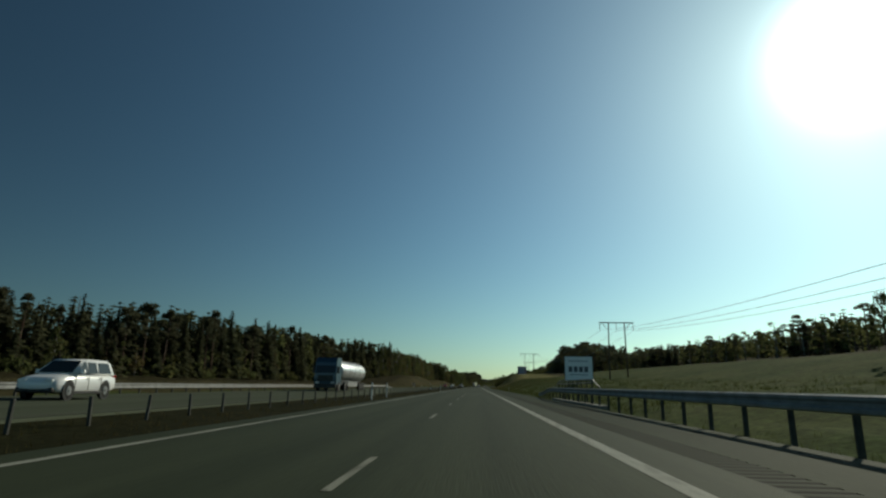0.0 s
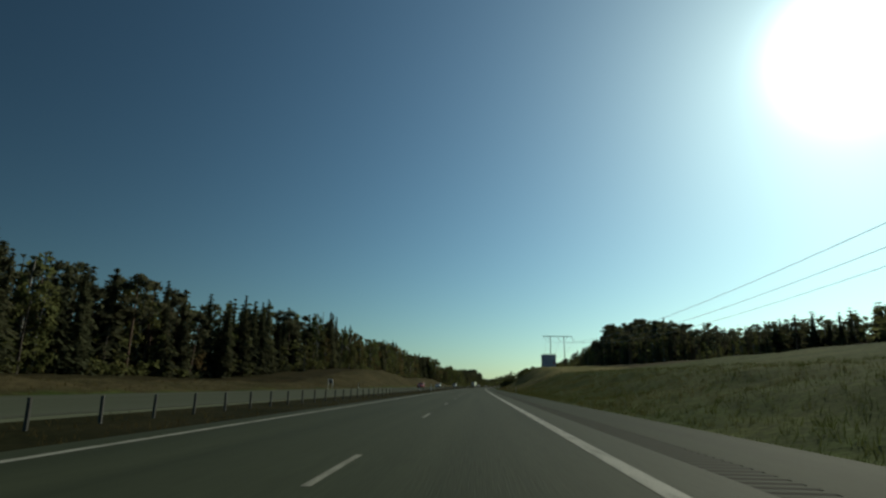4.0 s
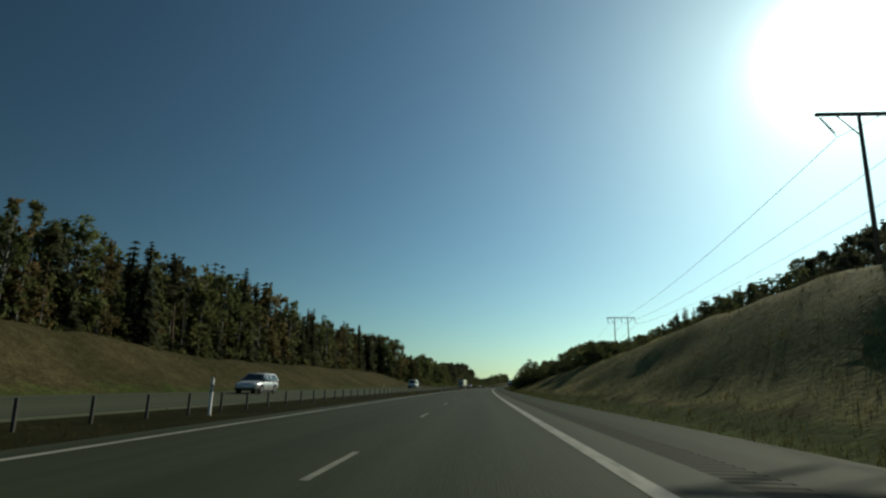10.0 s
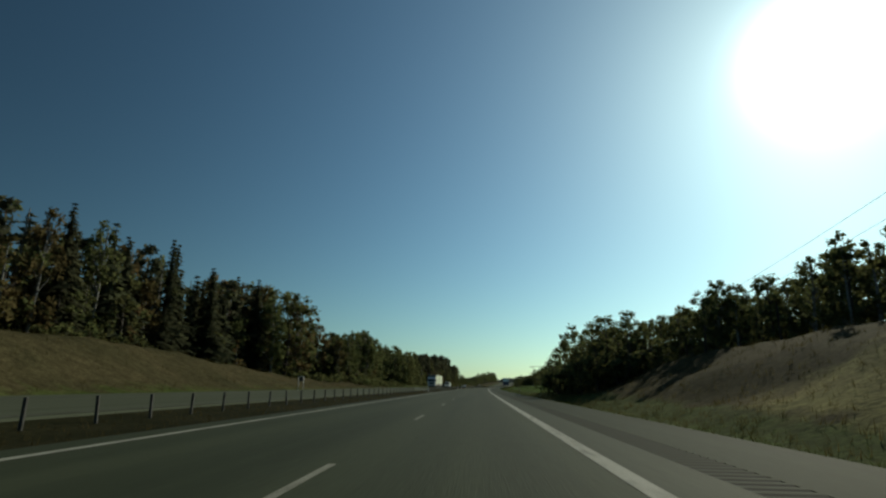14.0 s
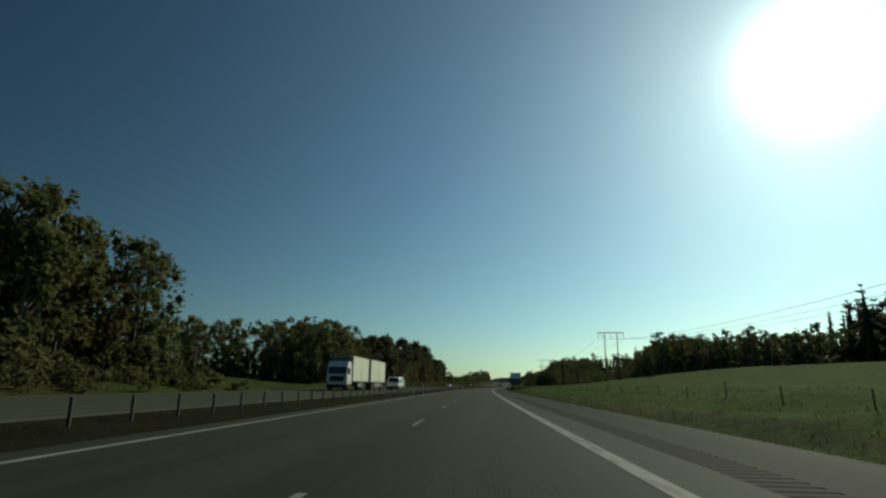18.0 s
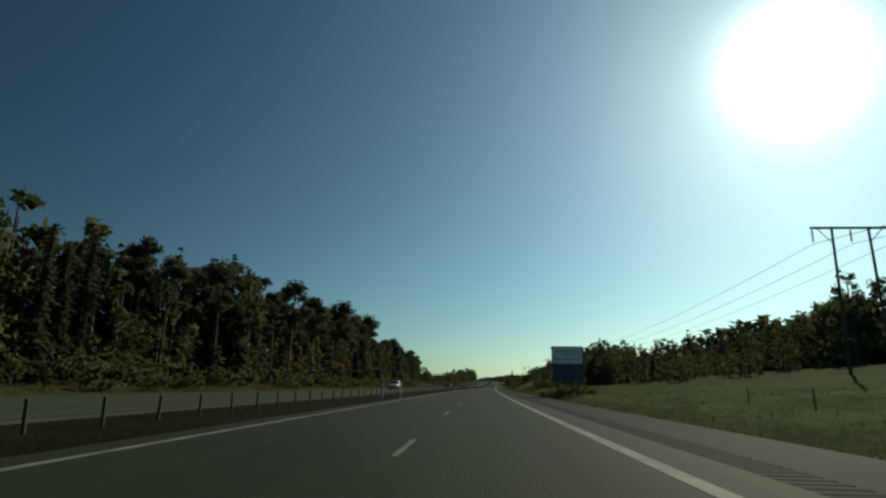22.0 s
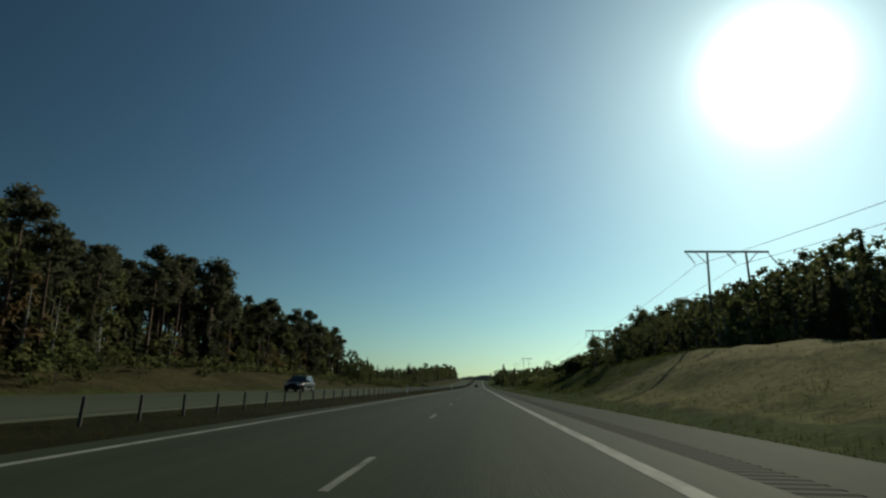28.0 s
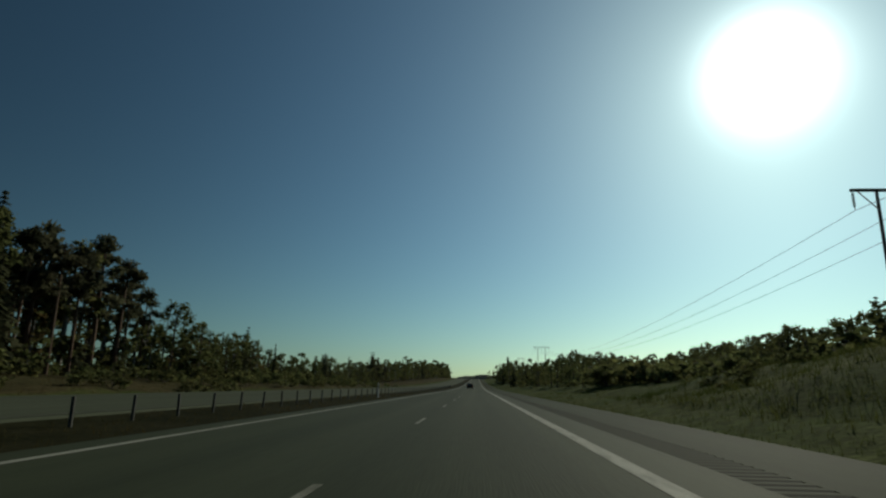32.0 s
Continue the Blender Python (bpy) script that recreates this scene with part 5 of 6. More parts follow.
def barrier_plate(s, d):
    """A small pointed plate on a stalk over one of the barrier's posts."""
    g = float(land(s, d))
    t = thing("barrier_marker", on_way(s, d, g), "small dark pointed marker plate on a thin steel stalk", "marker")
    part("stalk", rod(bmesh.new(), (0, 0, -0.2), (0, 0, 0.93), 0.035, n=8), POST, t, smooth=True)
    bm = bmesh.new()
    outline = [(-0.19, 1.12), (-0.19, 1.04), (-0.05, 0.86), (0.05, 0.86), (0.19, 1.04), (0.19, 1.12)]
    front, back = [[bm.verts.new((x, y, z)) for x, z in outline] for y in (-0.05, -0.036)]
    bm.faces.new(front)
    bm.faces.new(back[::-1])
    for k in range(6):
        bm.faces.new((front[k], back[k], back[(k + 1) % 6], front[(k + 1) % 6]))
    bmesh.ops.recalc_face_normals(bm, faces=bm.faces[:])
    part("plate", bm, POST, t, "dark painted steel plate")


barrier_plate(786.7, -8.1)
barrier_plate(938.6, -8.6)

# ---- signs and billboards ----


def billboard(s, d0, d1, z0, z1, face, legs, bars, label, lower=None, rz=0.0):
    dm = (d0 + d1) / 2
    g = float(land(s, dm))
    w, hgt = d1 - d0, z1 - z0
    t = thing("billboard", on_way(s, dm, g, rz), label, "billboard")
    zb, zt = z0 - 0.2 - g, z1 - 0.2 - g
    part("board", box(bmesh.new(), (-w / 2, -0.05, zb), (w / 2, 0.05, zt), 0.01), face, t)
    part("back_panel", box(bmesh.new(), (-w / 2 + 0.05, 0.053, zb + 0.05), (w / 2 - 0.05, 0.12, zt - 0.05), 0.01), BOARD_BACK, t)
    for lo, hi in (((-w / 2 - 0.09, -0.09, zb - 0.09), (-w / 2 - 0.003, 0.13, zt + 0.09)), ((w / 2 + 0.003, -0.09, zb - 0.09), (w / 2 + 0.09, 0.13, zt + 0.09)),
                   ((-w / 2, -0.09, zt + 0.003), (w / 2, 0.13, zt + 0.09)), ((-w / 2, -0.09, zb - 0.09), (w / 2, 0.13, zb - 0.003))):
        part("frame_bar", box(bmesh.new(), lo, hi, 0.008), BOARD_BACK, t)
    for x in np.linspace(-w / 2 + 0.5, w / 2 - 0.5, legs):
        gz = float(land(s, dm + x)) - g
        bm = rod(bmesh.new(), (x, 0.22, gz - 0.4), (x, 0.22, zt - 0.2), 0.09, 0.08, 8)
        part("leg", bm, POLE, t)
    for mat, x0, x1, h0, h1 in bars:
        bm = box(bmesh.new(), (-w / 2 + x0 * w, -0.062, zb + h0 * hgt), (-w / 2 + x1 * w, -0.053, zb + h1 * hgt))
        part("printed_bar", bm, mat, t)
    if lower:
        part("lower_board", box(bmesh.new(), (-w / 2, -0.05, lower[0] - g), (w / 2, 0.05, zb - 0.093), 0.01), lower[1], t)
    return t


logo = []
for k in range(4):                                                 # plain blocks in place of the trade name
    x = 0.13 + 0.19 * k
    logo.append((INK, x, x + 0.14, 0.34, 0.58))
billboard(103, 15.35, 20.1, 2.45, 6.5, BOARD_W, 3, [(PALE_INK, 0.12, 0.86, 0.78, 0.84)] + logo + [(INK, 0.16, 0.84, 0.22, 0.245)], "large white roadside billboard with dark lettering bars on posts", rz=-4)
billboard(323, 21.35, 26.1, 8.0, 12.0, BOARD_D, 3, [(PALE_INK, 0.12, 0.88, 0.80, 0.84), (PALE_INK, 0.25, 0.8, 0.66, 0.70), (BOARD_G, 0.42, 0.58, 0.38, 0.54), (PALE_INK, 0.14, 0.7, 0.16, 0.19), (LAMP_RED, 0.84, 0.93, 0.24, 0.42)],
          "large dark blue billboard on posts on top of the cutting", rz=-4)
billboard(730, 7.05, 10.1, 3.6, 5.3, BOARD_W, 2, [(PALE_INK, 0.08, 0.92, 0.70, 0.80), (PALE_INK, 0.30, 0.92, 0.52, 0.60), (PALE_INK, 0.10, 0.22, 0.18, 0.36), (PALE_INK, 0.30, 0.90, 0.24, 0.32)],
          "tall white and dark blue roadside sign with unreadable lettering bars", lower=(1.6, BOARD_N), rz=-4)


def road_sign_back(s, d, h):
    """A sign seen from behind: a dull panel in a pale rim on two pale posts."""
    g = float(land(s, d))
    t = thing("road_sign", on_way(s, d, g), "small road sign on two pale steel posts, seen from behind", "road sign")
    for x in (-0.33, 0.33):
        part("post", rod(bmesh.new(), (x, 0, -0.3), (x, 0, h), 0.045, n=8), WHITE, t, "pale steel post", smooth=True)
    part("panel", box(bmesh.new(), (-0.285, -0.03, h - 0.62), (0.285, -0.012, h - 0.06)), BOARD_BACK, t, "dull grey panel")
    part("rim", box(bmesh.new(), (-0.38, -0.035, h - 0.058), (0.38, 0.0, h + 0.02), 0.006), WHITE, t, "pale top rim")


road_sign_back(214, -23.6, 1.75)
road_sign_back(500, -23, 2.0)

# wire fence along the green field
fence = thing("field_fence", Matrix.Identity(4), "thin weathered fence posts and wire along the green field", "fence")
fs = list(np.arange(520, 706, 6.0))
for a in fs:
    g = float(land(a, 13.5))
    x, y = spot(a, 13.5)
    part("post", rod(bmesh.new(), (x, y, g - 0.3), (x + float(rng.normal()) * 0.04, y, g + 0.78), 0.036, 0.032, 7), POLE, fence)
bm = bmesh.new()
for a, b in zip(fs[:-1], fs[1:]):
    for hgt in (0.4, 0.7):
        x0, y0 = spot(a, 13.5)
        x1, y1 = spot(b, 13.5)
        rod(bm, (x0, y0, float(land(a, 13.5)) + hgt), (x1, y1, float(land(b, 13.5)) + hgt), 0.006, n=3)
part("wire", bm, WIRE, fence)

# ---- vehicles, each at a place chosen to suit the camera's view ----


def wheel(parent, x, y, r, w=0.2, n=18, metal=None):
    bm = bmesh.new()
    bmesh.ops.create_cone(bm, cap_ends=True, segments=n, radius1=r, radius2=r, depth=w, matrix=Matrix.Translation((x, y, r)) @ pose(0, 0, 0, 0, 90, 0))
    tyre = part("wheel", soften(bm, 0.03, 2, 60), TYRE, parent, smooth=False)
    sx = 1 if x > 0 else -1
    bm = bmesh.new()
    bmesh.ops.create_cone(bm, cap_ends=True, segments=n, radius1=r * 0.62, radius2=r * 0.5, depth=0.05, matrix=Matrix.Translation((x + sx * (w / 2 - 0.005), y, r)) @ pose(0, 0, 0, 0, 90 * sx, 0))
    part("rim", bm, metal or RIM, tyre, "dark metal rim" if metal else "bright metal rim")
    part("hub", rod(bmesh.new(), (x + sx * (w / 2 - 0.01), y, r), (x + sx * (w / 2 + 0.05), y, r), r * 0.2, r * 0.15, n=10), metal or RIM, tyre)


def loft(bm, stations, n=20, square=4.5):
    """A closed shell through rounded sections (y, half width, bottom, top)."""
    rings = []
    for y, hw, z0, z1 in stations:
        ring = []
        for k in range(n):
            c, s = math.cos(2 * math.pi * k / n), math.sin(2 * math.pi * k / n)
            x = hw * math.copysign(abs(c) ** (2 / square), c)
            z = (z0 + z1) / 2 + (z1 - z0) / 2 * math.copysign(abs(s) ** (2 / square), s)
            ring.append(bm.verts.new((x, y, z)))
        rings.append(ring)
    for r0, r1 in zip(rings[:-1], rings[1:]):
        for k in range(n):
            bm.faces.new((r0[k], r1[k], r1[(k + 1) % n], r0[(k + 1) % n]))
    bm.faces.new(rings[0])
    bm.faces.new(list(reversed(rings[-1])))
    return bm


def car(name, s, d, paint, label, style="estate", rz=180.0, size=(1, 1, 1)):
    """A passenger car with its front towards local +y."""
    t = thing(name, on_way(s, d, 0.003 + float(climb(s)) + (far_rise(d) if d < -8 else 0), rz) @ Matrix.Diagonal((*size, 1)), label, "van" if style == "van" else "car", "cars on the road")
    if style == "van":
        low = [(-2.4, .45), (-2.42, 1.1), (-2.38, 1.18), (1.75, 1.18), (2.3, 1.02), (2.42, .8), (2.42, .45), (2.2, .32), (-2.2, .32)]
        cab = [(-2.36, 1.16), (-2.25, 1.9), (-2.1, 1.95), (0.75, 1.95), (1.0, 1.9), (1.78, 1.16)]
        hw, tw, zt = 0.94, 0.80, 1.95
        wins = [(-2.1, -0.9), (-0.75, 0.25), (0.4, 1.2)]
        length, wb = 2.42, (1.55, -1.45)
        shell = [(-2.43, .80, .50, 1.08), (-2.36, .92, .36, 1.19), (-1.0, .945, .30, 1.2), (1.4, .945, .30, 1.2), (1.9, .93, .32, 1.12), (2.25, .88, .36, 1.0), (2.42, .76, .44, .86)]
    else:
        rear = {"estate": -2.1, "hatch": -1.9, "saloon": -1.45}[style]
        low = [(-2.25, .5), (-2.28, .8), (-2.2, .93), (1.05, .95), (1.9, .86), (2.2, .72), (2.27, .5), (2.15, .24), (-2.1, .24)]
        cab = [(rear - .12, .92), (rear + .1, 1.38), (rear + .35, 1.47), (-0.2, 1.5), (0.25, 1.46), (1.15, .93)]
        hw, tw, zt = 0.89, 0.66, 1.5
        wins = [(rear + .12, -0.75), (-0.68, 0.02), (0.08, 0.72)]
        length, wb = 2.27, (1.38, -1.32)
        shell = [(-2.29, .70, .44, .78), (-2.2, .83, .30, .90), (-1.9, .88, .23, .94), (-1.0, .892, .2, .955), (0.0, .892, .2, .965), (1.0, .892, .2, .955), (1.6, .88, .22, .885), (2.0, .85, .25, .81), (2.2, .77, .30, .73), (2.29, .62, .38, .64)]
    bm = bmesh.new()
    loft(bm, shell)
    part("body", bm, paint, t, smooth=True)
    for sx in (-1, 1):
        for y in ((0.98, 0.02, -0.95) if style != "van" else (1.3, 0.3, -0.9)):
            part("door_seam", box(bmesh.new(), (sx * (hw + 0.004) - 0.006, y - 0.008, 0.36), (sx * (hw + 0.004) + 0.006, y + 0.008, 0.86)), BLACK, t)
        for y in (0.16, -0.8):
            part("door_handle", box(bmesh.new(), (sx * (hw + 0.015) - 0.012, y - 0.1, 0.76), (sx * (hw + 0.015) + 0.012, y + 0.06, 0.79), 0.006), BLACK, t)
        part("sill", box(bmesh.new(), (sx * (hw - 0.04) - 0.05, -0.95, 0.2), (sx * (hw - 0.04) + 0.05, 1.0, 0.33), 0.02), BLACK, t, "black lower sill")
    part("bumper", box(bmesh.new(), (-hw * 0.86, length - 0.22, 0.26), (hw * 0.86, length + 0.02, 0.45 if style != "van" else 0.66), 0.06), BLACK, t, "black front bumper")
    bm = bmesh.new()
    prism(bm, cab, hw * 0.95, tw, cab[0][1], zt)
    part("roof", soften(bm, 0.09, 3), paint, t, smooth=True)
    zb, za = cab[0][1] + 0.05, zt - 0.12
    for sx in (-1, 1):
        for y0, y1 in wins:
            bm = bmesh.new()
            vs = []
            for y, z in ((y0, zb), (y1, zb), (y1 - (0.42 if y1 > 0.6 else 0.03), za), (y0 + (0.14 if y0 < -1.4 else 0.03), za)):
                f = (z - cab[0][1]) / (zt - cab[0][1])
                x = hw * 0.95 + (tw - hw * 0.95) * f + 0.006
                vs.append((sx * x, y, z))
            inner = [bm.verts.new((x - sx * 0.012, y, z)) for x, y, z in vs]
            outer = [bm.verts.new(v) for v in vs]
            bm.faces.new(outer)
            bm.faces.new(list(reversed(inner)))
            for k in range(4):
                bm.faces.new((outer[k], inner[k], inner[(k + 1) % 4], outer[(k + 1) % 4]))
            part("side_window", bm, GLASS, t, "dark tinted glass")
    # windscreen and rear window lie a little proud of the sloping cab ends
    for name2, p, q in (("windscreen", cab[-1], cab[-2]), ("rear_window", cab[0], cab[1])):
        bm = bmesh.new()
        sgn = 1 if name2 == "windscreen" else -1
        vs = []
        for f, w in ((0.08, 0.93), (0.93, 0.95)):
            y, z = p[0] + (q[0] - p[0]) * f, p[1] + (q[1] - p[1]) * f
            g = (z - cab[0][1]) / (zt - cab[0][1])
            x = (hw * 0.95 + (tw - hw * 0.95) * g) * w - 0.03
            vs += [(-x, y + sgn * 0.02, z + 0.012), (x, y + sgn * 0.02, z + 0.012)]
        a = [bm.verts.new(v) for v in (vs[0], vs[1], vs[3], vs[2])]
        b = [bm.verts.new((x, y - sgn * 0.012, z - 0.008)) for x, y, z in (vs[0], vs[1], vs[3], vs[2])]
        bm.faces.new(a)
        bm.faces.new(list(reversed(b)))
        for k in range(4):
            bm.faces.new((a[k], b[k], b[(k + 1) % 4], a[(k + 1) % 4]))
        part(name2, bm, GLASS, t, "dark sloping glass")
    for sx in (-1, 1):
        zl = 0.66 if style != "van" else 0.88
        part("headlight", box(bmesh.new(), (sx * hw * 0.62 - 0.17, length - 0.16, zl - 0.08), (sx * hw * 0.62 + 0.17, length + 0.012, zl + 0.07), 0.03), LAMP, t, "clear headlight lens")
        part("tail_light", box(bmesh.new(), (sx * hw * 0.78 - 0.09, -length - 0.014, zl + 0.0), (sx * hw * 0.78 + 0.09, -length + 0.1, zl + 0.28), 0.02), LAMP_RED, t, "red tail light")
        part("mirror", box(bmesh.new(), (sx * (hw + 0.08) - 0.09, 0.62, cab[0][1] + 0.02), (sx * (hw + 0.08) + 0.09, 0.78, cab[0][1] + 0.17), 0.03), paint, t)
        for y in wb:
            wheel(t, sx * (hw - 0.09), y, 0.325 if style != "van" else 0.345)
            bm = bmesh.new()
            bmesh.ops.create_cone(bm, cap_ends=True, segments=18, radius1=0.385, radius2=0.385, depth=0.02, matrix=Matrix.Translation((sx * (hw - 0.0), y, 0.34)) @ pose(0, 0, 0, 0, 90, 0))
            part("wheel_arch", bm, BLACK, t)
    part("grille", box(bmesh.new(), (-0.42, length - 0.05, 0.46), (0.42, length + 0.014, 0.62), 0.02), BLACK, t, "black front grille")
    part("number_plate", box(bmesh.new(), (-0.26, -length - 0.016, 0.55), (0.26, -length, 0.66)), WHITE, t, "plain pale plate")
    return t


car("hatchback", 23.6, -17.4, PAINT_WHITE, "white high-roofed hatchback car on the oncoming carriageway", "hatch", size=(1, 0.84, 1.1))
car("hatchback", 286.6, -16.4, PAINT_RED, "red hatchback car on the oncoming carriageway", "hatch")
car("estate_car", 347, -16.6, PAINT_SILVER, "silver estate car on the oncoming carriageway")
car("delivery_van", 439, -16.6, PAINT_WHITE, "white van on the oncoming carriageway", "van")
car("minibus_van", 633.5, -12.9, PAINT_WHITE, "white van passing the lorry on the oncoming carriageway", "van")
car("hatchback", 773.5, -16.6, PAINT_SILVER, "silver hatchback car on the oncoming carriageway", "hatch")
car("saloon_car", 905.0, -16.9, PAINT_DARK, "dark saloon car on the oncoming carriageway", "saloon")
car("saloon_car", 1135, -2.0, PAINT_DARK, "dark saloon car driving far ahead", "saloon", 0.0)
car("estate_car", 661.6, -16.6, PAINT_DARK, "dark estate car towing a trailer")


def lorry_cab(t, y0, y1, paint, h=3.5):
    """A flat-fronted lorry cab from y0 back to y1 (y0 is the front)."""
    bm = bmesh.new()
    prism(bm, [(y1, 0.75), (y0 - 0.05, 0.75), (y0, 1.3), (y0 - 0.02, 1.9), (y0 - 0.22, h - 0.5), (y0 - 0.6, h), (y1, h)], 1.22, 1.16, 1.0, h)
    part("cab", soften(bm, 0.07, 2), paint, t)
    part("windscreen", prism(bmesh.new(), [(y0 + 0.012, 1.95), (y0 - 0.155, 2.75), (y0 - 0.19, 2.74), (y0 - 0.03, 1.94)], 1.06), GLASS, t, "dark glass")
    for sx in (-1, 1):
        part("side_window", box(bmesh.new(), (sx * 1.2 - 0.03, y0 - 1.15, 1.95), (sx * 1.2 + 0.02, y0 - 0.35, 2.65), 0.01), GLASS, t, "dark glass")
        part("headlight", box(bmesh.new(), (sx * 0.85 - 0.2, y0 - 0.12, 0.82), (sx * 0.85 + 0.2, y0 + 0.02, 1.02), 0.03), LAMP, t)
        part("mirror", box(bmesh.new(), (sx * 1.38 - 0.1, y0 - 0.25, 1.9), (sx * 1.38 + 0.1, y0 - 0.12, 2.6), 0.03), BLACK, t)
    part("bumper", box(bmesh.new(), (-1.22, y0 - 0.3, 0.32), (1.22, y0 + 0.05, 0.74), 0.05), BLACK, t)
    part("grille", box(bmesh.new(), (-0.85, y0 - 0.03, 1.08), (0.85, y0 + 0.025, 1.7), 0.03), BLACK, t)


def lorry_box(t, y0, y1, z0, z1):
    part("box_body", box(bmesh.new(), (-1.28, y1, z0), (1.28, y0, z1), 0.02), BOX_CREAM, t)
    for sx in (-1, 1):
        for f in (0.0, 0.52, 1.0):
            y = y0 + (y1 - y0) * f
            part("panel_joint", box(bmesh.new(), (sx * 1.285 - 0.008, y - 0.035, z0 + 0.02), (sx * 1.285 + 0.008, y + 0.035, z1 - 0.02)), STEEL, t)
        part("lower_edge", box(bmesh.new(), (sx * 1.285 - 0.01, y1, z0 - 0.10), (sx * 1.285 + 0.01, y0, z0 - 0.003)), BLACK, t)
        part("side_skirt", box(bmesh.new(), (sx * 1.2 - 0.02, y1 + 3.2, 0.45), (sx * 1.2 + 0.02, y0 - 3.4, 0.98), 0.01), STEEL, t)
    # added panel whose dark colour stands in for shade on the front
    part("bulkhead", box(bmesh.new(), (-1.24, y0 + 0.004, z0 + 0.04), (1.24, y0 + 0.03, z1 - 0.05), 0.008), SHADE_PANEL, t, "front panel painted grey for shade")
    part("top_rail", box(bmesh.new(), (-1.29, y1, z1 + 0.002), (1.29, y0, z1 + 0.03), 0.01), STEEL, t)
    for f in (0.12, 0.37, 0.63, 0.88):
        for sx in (-1, 1):
            part("side_marker", box(bmesh.new(), (sx * 1.3 - 0.012, y0 + (y1 - y0) * f - 0.07, z0 + 0.1), (sx * 1.3 + 0.012, y0 + (y1 - y0) * f + 0.07, z0 + 0.17), 0.005), BLACK, t)
    part("chassis", box(bmesh.new(), (-0.5, y1 + 0.2, 0.6), (0.5, y0 - 0.2, z0 - 0.12)), BLACK, t)


# lorry with drawbar trailer: front at local y = 0, driving towards +y
t = thing("box_lorry", on_way(613.4, -16.6, 0.003 + far_rise(-16.6), 180), "cream box lorry with a matching trailer on the oncoming carriageway", "lorry")
lorry_cab(t, 0.0, -2.3, PAINT_WHITE, 3.4)
lorry_box(t, -2.6, -12.1, 1.15, 4.1)
for sx in (-1, 1):
    for y in (-1.3, -8.6, -9.9):
        wheel(t, sx * 1.08, y, 0.5, 0.3, metal=RIM_DARK)
t2 = thing("box_trailer", on_way(627.0, -16.6, 0.003 + far_rise(-16.6), 180), "cream box trailer behind the lorry", "trailer")
lorry_box(t2, 0.0, -11.3, 1.15, 4.15)
for sx in (-1, 1):
    for y in (-1.2, -2.3, -8.8, -9.9):
        wheel(t2, sx * 1.08, y, 0.48, 0.3, metal=RIM_DARK)
part("drawbar", box(bmesh.new(), (-0.12, -0.3, 0.62), (0.12, 1.6, 0.76), 0.02), BLACK, t2)

# tank lorry
t = thing("tank_lorry", on_way(62.0, -16.6, 0.003 + far_rise(-16.6), 180), "blue tank lorry with a pale metal tank on the oncoming carriageway", "lorry")
lorry_cab(t, 0.0, -2.3, PAINT_BLUE, 3.6)
bm = bmesh.new()
bmesh.ops.create_cone(bm, cap_ends=True, segments=28, radius1=1.12, radius2=1.12, depth=13.2, matrix=Matrix.Translation((0, -10.2, 2.25)) @ pose(0, 0, 0, 90, 0, 0))
part("tank", soften(bm, 0.18, 3, 60), TANK, t, "pale rounded metal tank", smooth=True)
for y in (-4.5, -7.3, -10.2, -13.0, -15.8):
    bm = bmesh.new()
    bmesh.ops.create_cone(bm, cap_ends=True, segments=28, radius1=1.135, radius2=1.135, depth=0.1, matrix=Matrix.Translation((0, y, 2.25)) @ pose(0, 0, 0, 90, 0, 0))
    part("tank_band", bm, STEEL, t)
part("walkway", box(bmesh.new(), (-0.35, -16.2, 3.38), (0.35, -4.0, 3.46), 0.01), STEEL, t)
part("chassis", box(bmesh.new(), (-0.5, -16.4, 0.7), (0.5, -2.2, 1.2), 0.02), BLACK, t)
for sx in (-1, 1):
    part("side_guard", box(bmesh.new(), (sx * 1.15 - 0.03, -11.5, 0.6), (sx * 1.15 + 0.03, -6.0, 1.05), 0.01), STEEL, t)
    for y in (-1.3, -4.6, -12.8, -14.1, -15.4):
        wheel(t, sx * 1.08, y, 0.5, 0.3, metal=RIM_DARK)

# flat trailer with a small gyrocopter lashed on it
t = thing("flat_trailer", on_way(666.2, -16.6, 0.003 + far_rise(-16.6), 180), "low flat trailer behind the dark car", "trailer")
part("deck", box(bmesh.new(), (-0.95, -2.0, 0.42), (0.95, 2.0, 0.52), 0.02), BLACK, t)
part("drawbar", rod(bmesh.new(), (0, 2.0, 0.46), (0, 2.5, 0.46), 0.05), BLACK, t)
for sx in (-1, 1):
    wheel(t, sx * 1.02, -0.2, 0.3, 0.18)
    part("mudguard", box(bmesh.new(), (sx * 1.02 - 0.12, -0.6, 0.63), (sx * 1.02 + 0.12, 0.2, 0.67), 0.015), BLACK, t)
t = thing("gyrocopter", on_way(666.2, -16.6, 0.525 + far_rise(-16.6), 180), "small gyrocopter with pale yellow frame tubes on the trailer", "gyrocopter")
bm = bmesh.new()
bmesh.ops.create_uvsphere(bm, u_segments=16, v_segments=10, radius=1.0, matrix=Matrix.LocRotScale((0, 1.1, 0.65), None, (0.36, 0.95, 0.36)))
part("pod", bm, PAINT_WHITE, t, smooth=True)
bm = bmesh.new()
bmesh.ops.create_uvsphere(bm, u_segments=14, v_segments=8, radius=1.0, matrix=Matrix.LocRotScale((0, 1.3, 1.0), Euler((radians(-25), 0, 0)), (0.3, 0.5, 0.32)))
part("windshield", bm, GLASS, t, smooth=True)
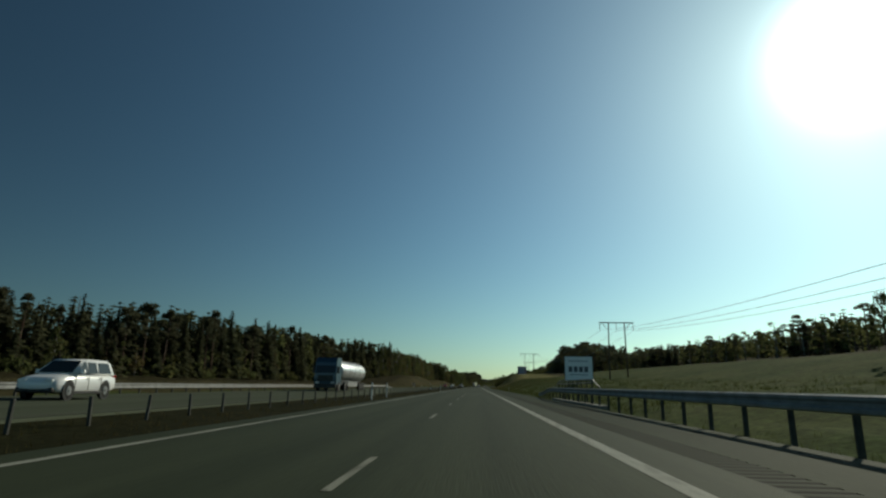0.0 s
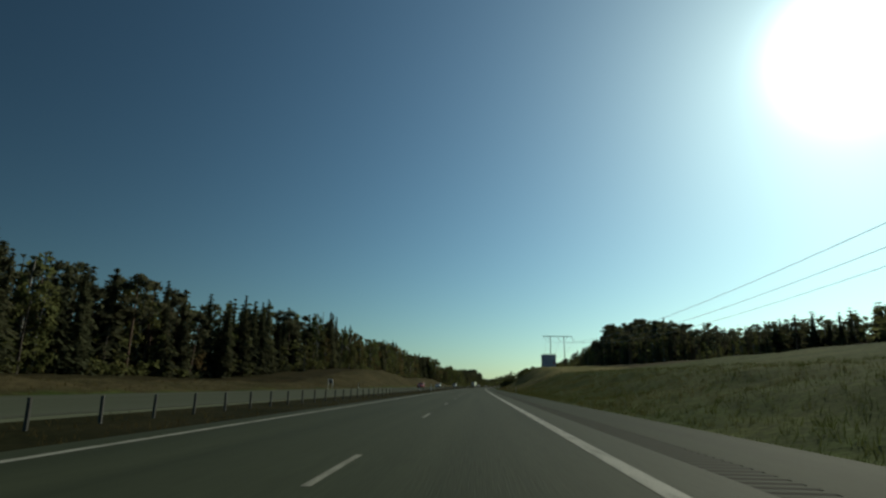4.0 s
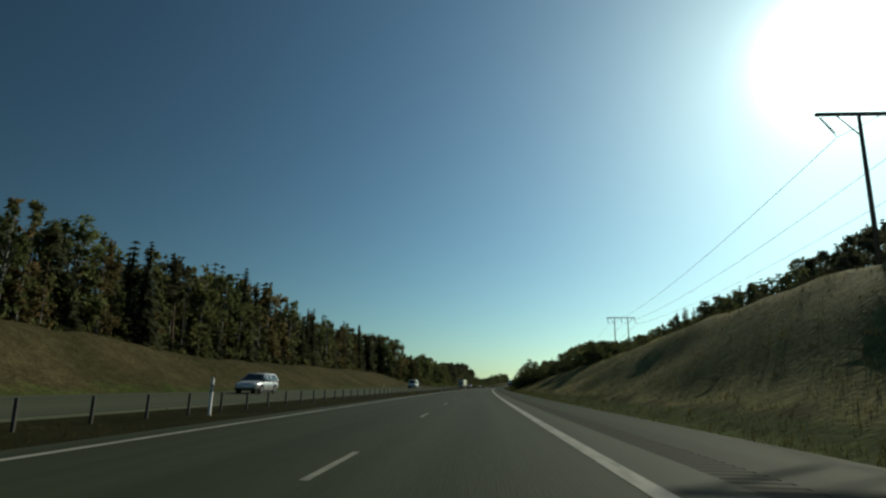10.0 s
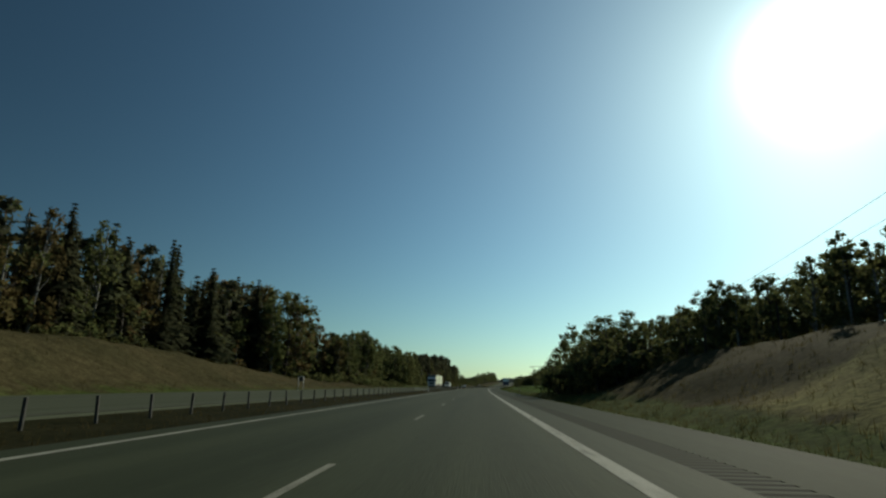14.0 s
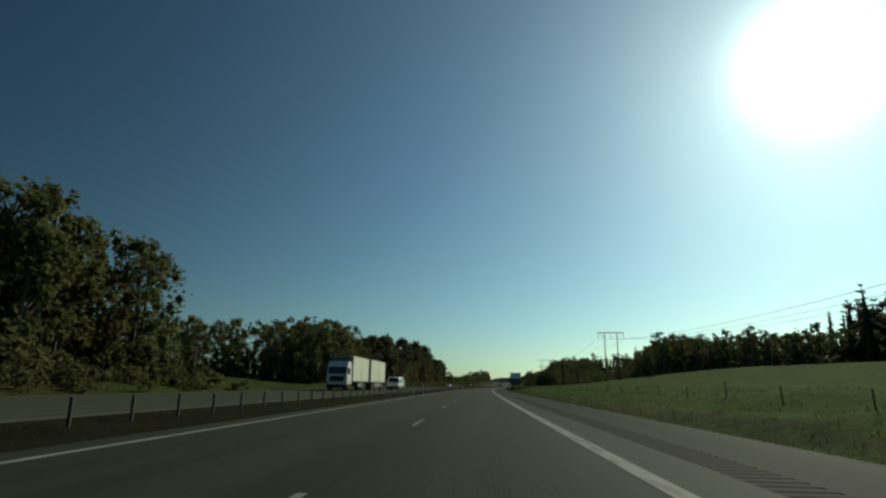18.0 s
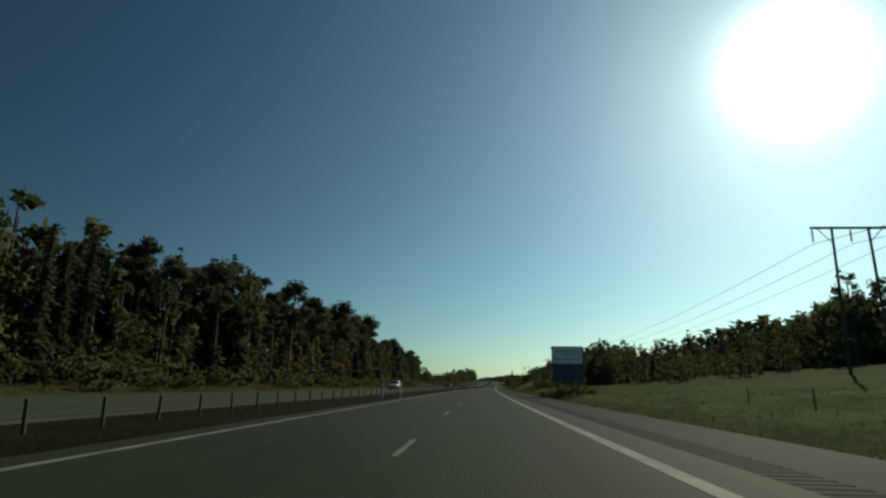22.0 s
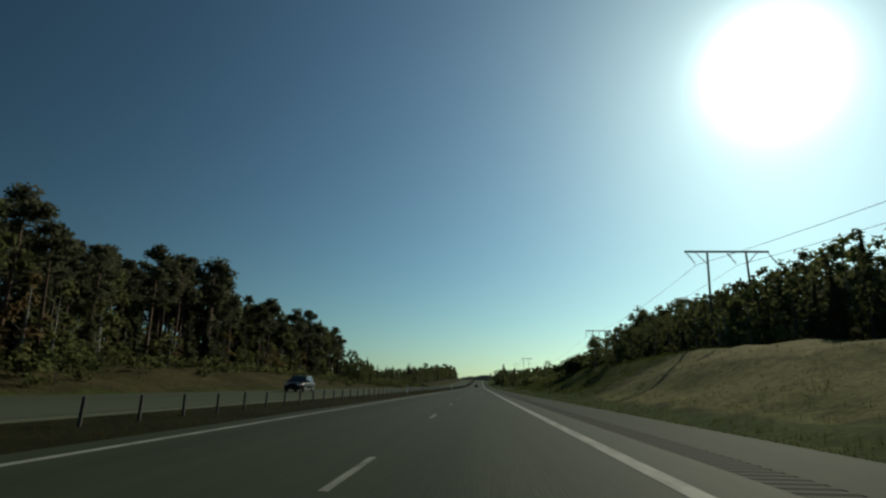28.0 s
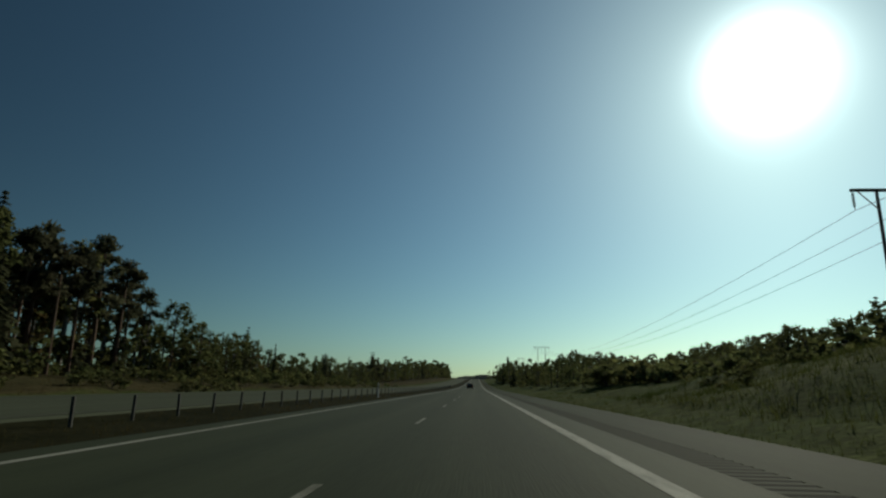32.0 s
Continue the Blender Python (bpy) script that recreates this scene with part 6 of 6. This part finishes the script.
for a, b in (((0, -0.3, 0.3), (0, -0.1, 2.1)), ((0, -0.1, 2.1), (0, -0.75, 0.9)), ((0, 0.9, 0.4), (0, -1.7, 0.55)), ((0.5, -0.2, 0.25), (0, -0.3, 1.0)), ((-0.5, -0.2, 0.25), (0, -0.3, 1.0)), ((0, -0.6, 0.4), (0, -1.7, 1.25)),
             ((0, -0.2, 1.0), (0, -1.7, 1.25)), ((0, 0.75, 0.25), (0, -0.4, 0.85)), ((0, 0.45, 0.15), (0, -1.7, 1.2)), ((0, -0.45, 0.15), (0, -1.7, 1.2)), ((0, 0.55, 0.95), (0, -0.2, 1.1)), ((0, 0.1, 0.4), (0, -0.7, 1.35))):
    part("frame_tube", rod(bmesh.new(), a, b, 0.055, n=8), FRAME_Y, t)
part("rotor_blade", box(bmesh.new(), (-0.09, -2.9, 2.16), (0.09, 1.6, 2.19), 0.005), FRAME_Y, t)
part("rotor_hub", rod(bmesh.new(), (0, -0.1, 2.05), (0, -0.1, 2.24), 0.09, n=10), STEEL, t)
part("engine", box(bmesh.new(), (-0.25, -0.8, 0.55), (0.25, -0.25, 1.05), 0.05), BLACK, t)
part("tail_fin", prism(bmesh.new(), [(-1.5, 0.6), (-2.05, 0.65), (-2.1, 1.25), (-1.75, 1.3)], 0.025), PAINT_WHITE, t)
part("propeller", box(bmesh.new(), (-0.05, -0.93, 0.05), (0.05, -0.88, 1.5), 0.01), BLACK, t)
for x, y in ((0, 1.6), (0.55, -0.2), (-0.55, -0.2)):
    wheel(t, x, y, 0.16, 0.1, 12)

# small things in the median
for k, (s, d) in enumerate([(529.9, -9.64), (530.8, -8.8), (532.5, -8.29)]):
    g = float(land(s, d))
    t = thing("plastic_scrap", on_way(s, d, g, 35.0 * k - 30), "crumpled pale plastic scrap lying in the median grass", "litter", "litter in the median")
    bm = bmesh.new()
    cols = []
    for i in range(9):
        cols.append([bm.verts.new((0.36 * (i / 4 - 1), 0.16 * (j - 1) + 0.05 * math.sin(i * 1.7 + k), 0.05 + 0.07 * abs(math.sin(i * 1.3 + j * 2.1 + k)))) for j in range(3)])
    for c0, c1 in zip(cols[:-1], cols[1:]):
        for j in range(2):
            bm.faces.new((c0[j], c1[j], c1[j + 1], c0[j + 1]))
    bmesh.ops.solidify(bm, geom=bm.faces[:], thickness=0.02)
    part("sheet", bm, BOARD_G, t)
s, d = (378.2, -8.68)
bm = bmesh.new()
for k in range(70):
    x, y = spot(s + float(rng.normal()) * 0.7, d + float(rng.normal()) * 0.25)
    g = float(land(s, d)) + 0.05 + 0.2 * float(rng.random())
    bmesh.ops.create_icosphere(bm, subdivisions=1, radius=0.035, matrix=Matrix.LocRotScale((float(x), float(y), g), None, (1, 1, 0.5)))
t = thing("flower_patch", Matrix.Identity(4), "patch of small yellow flowers in the median grass", "flowers")
part("blossoms", bm, FLOWER, t)
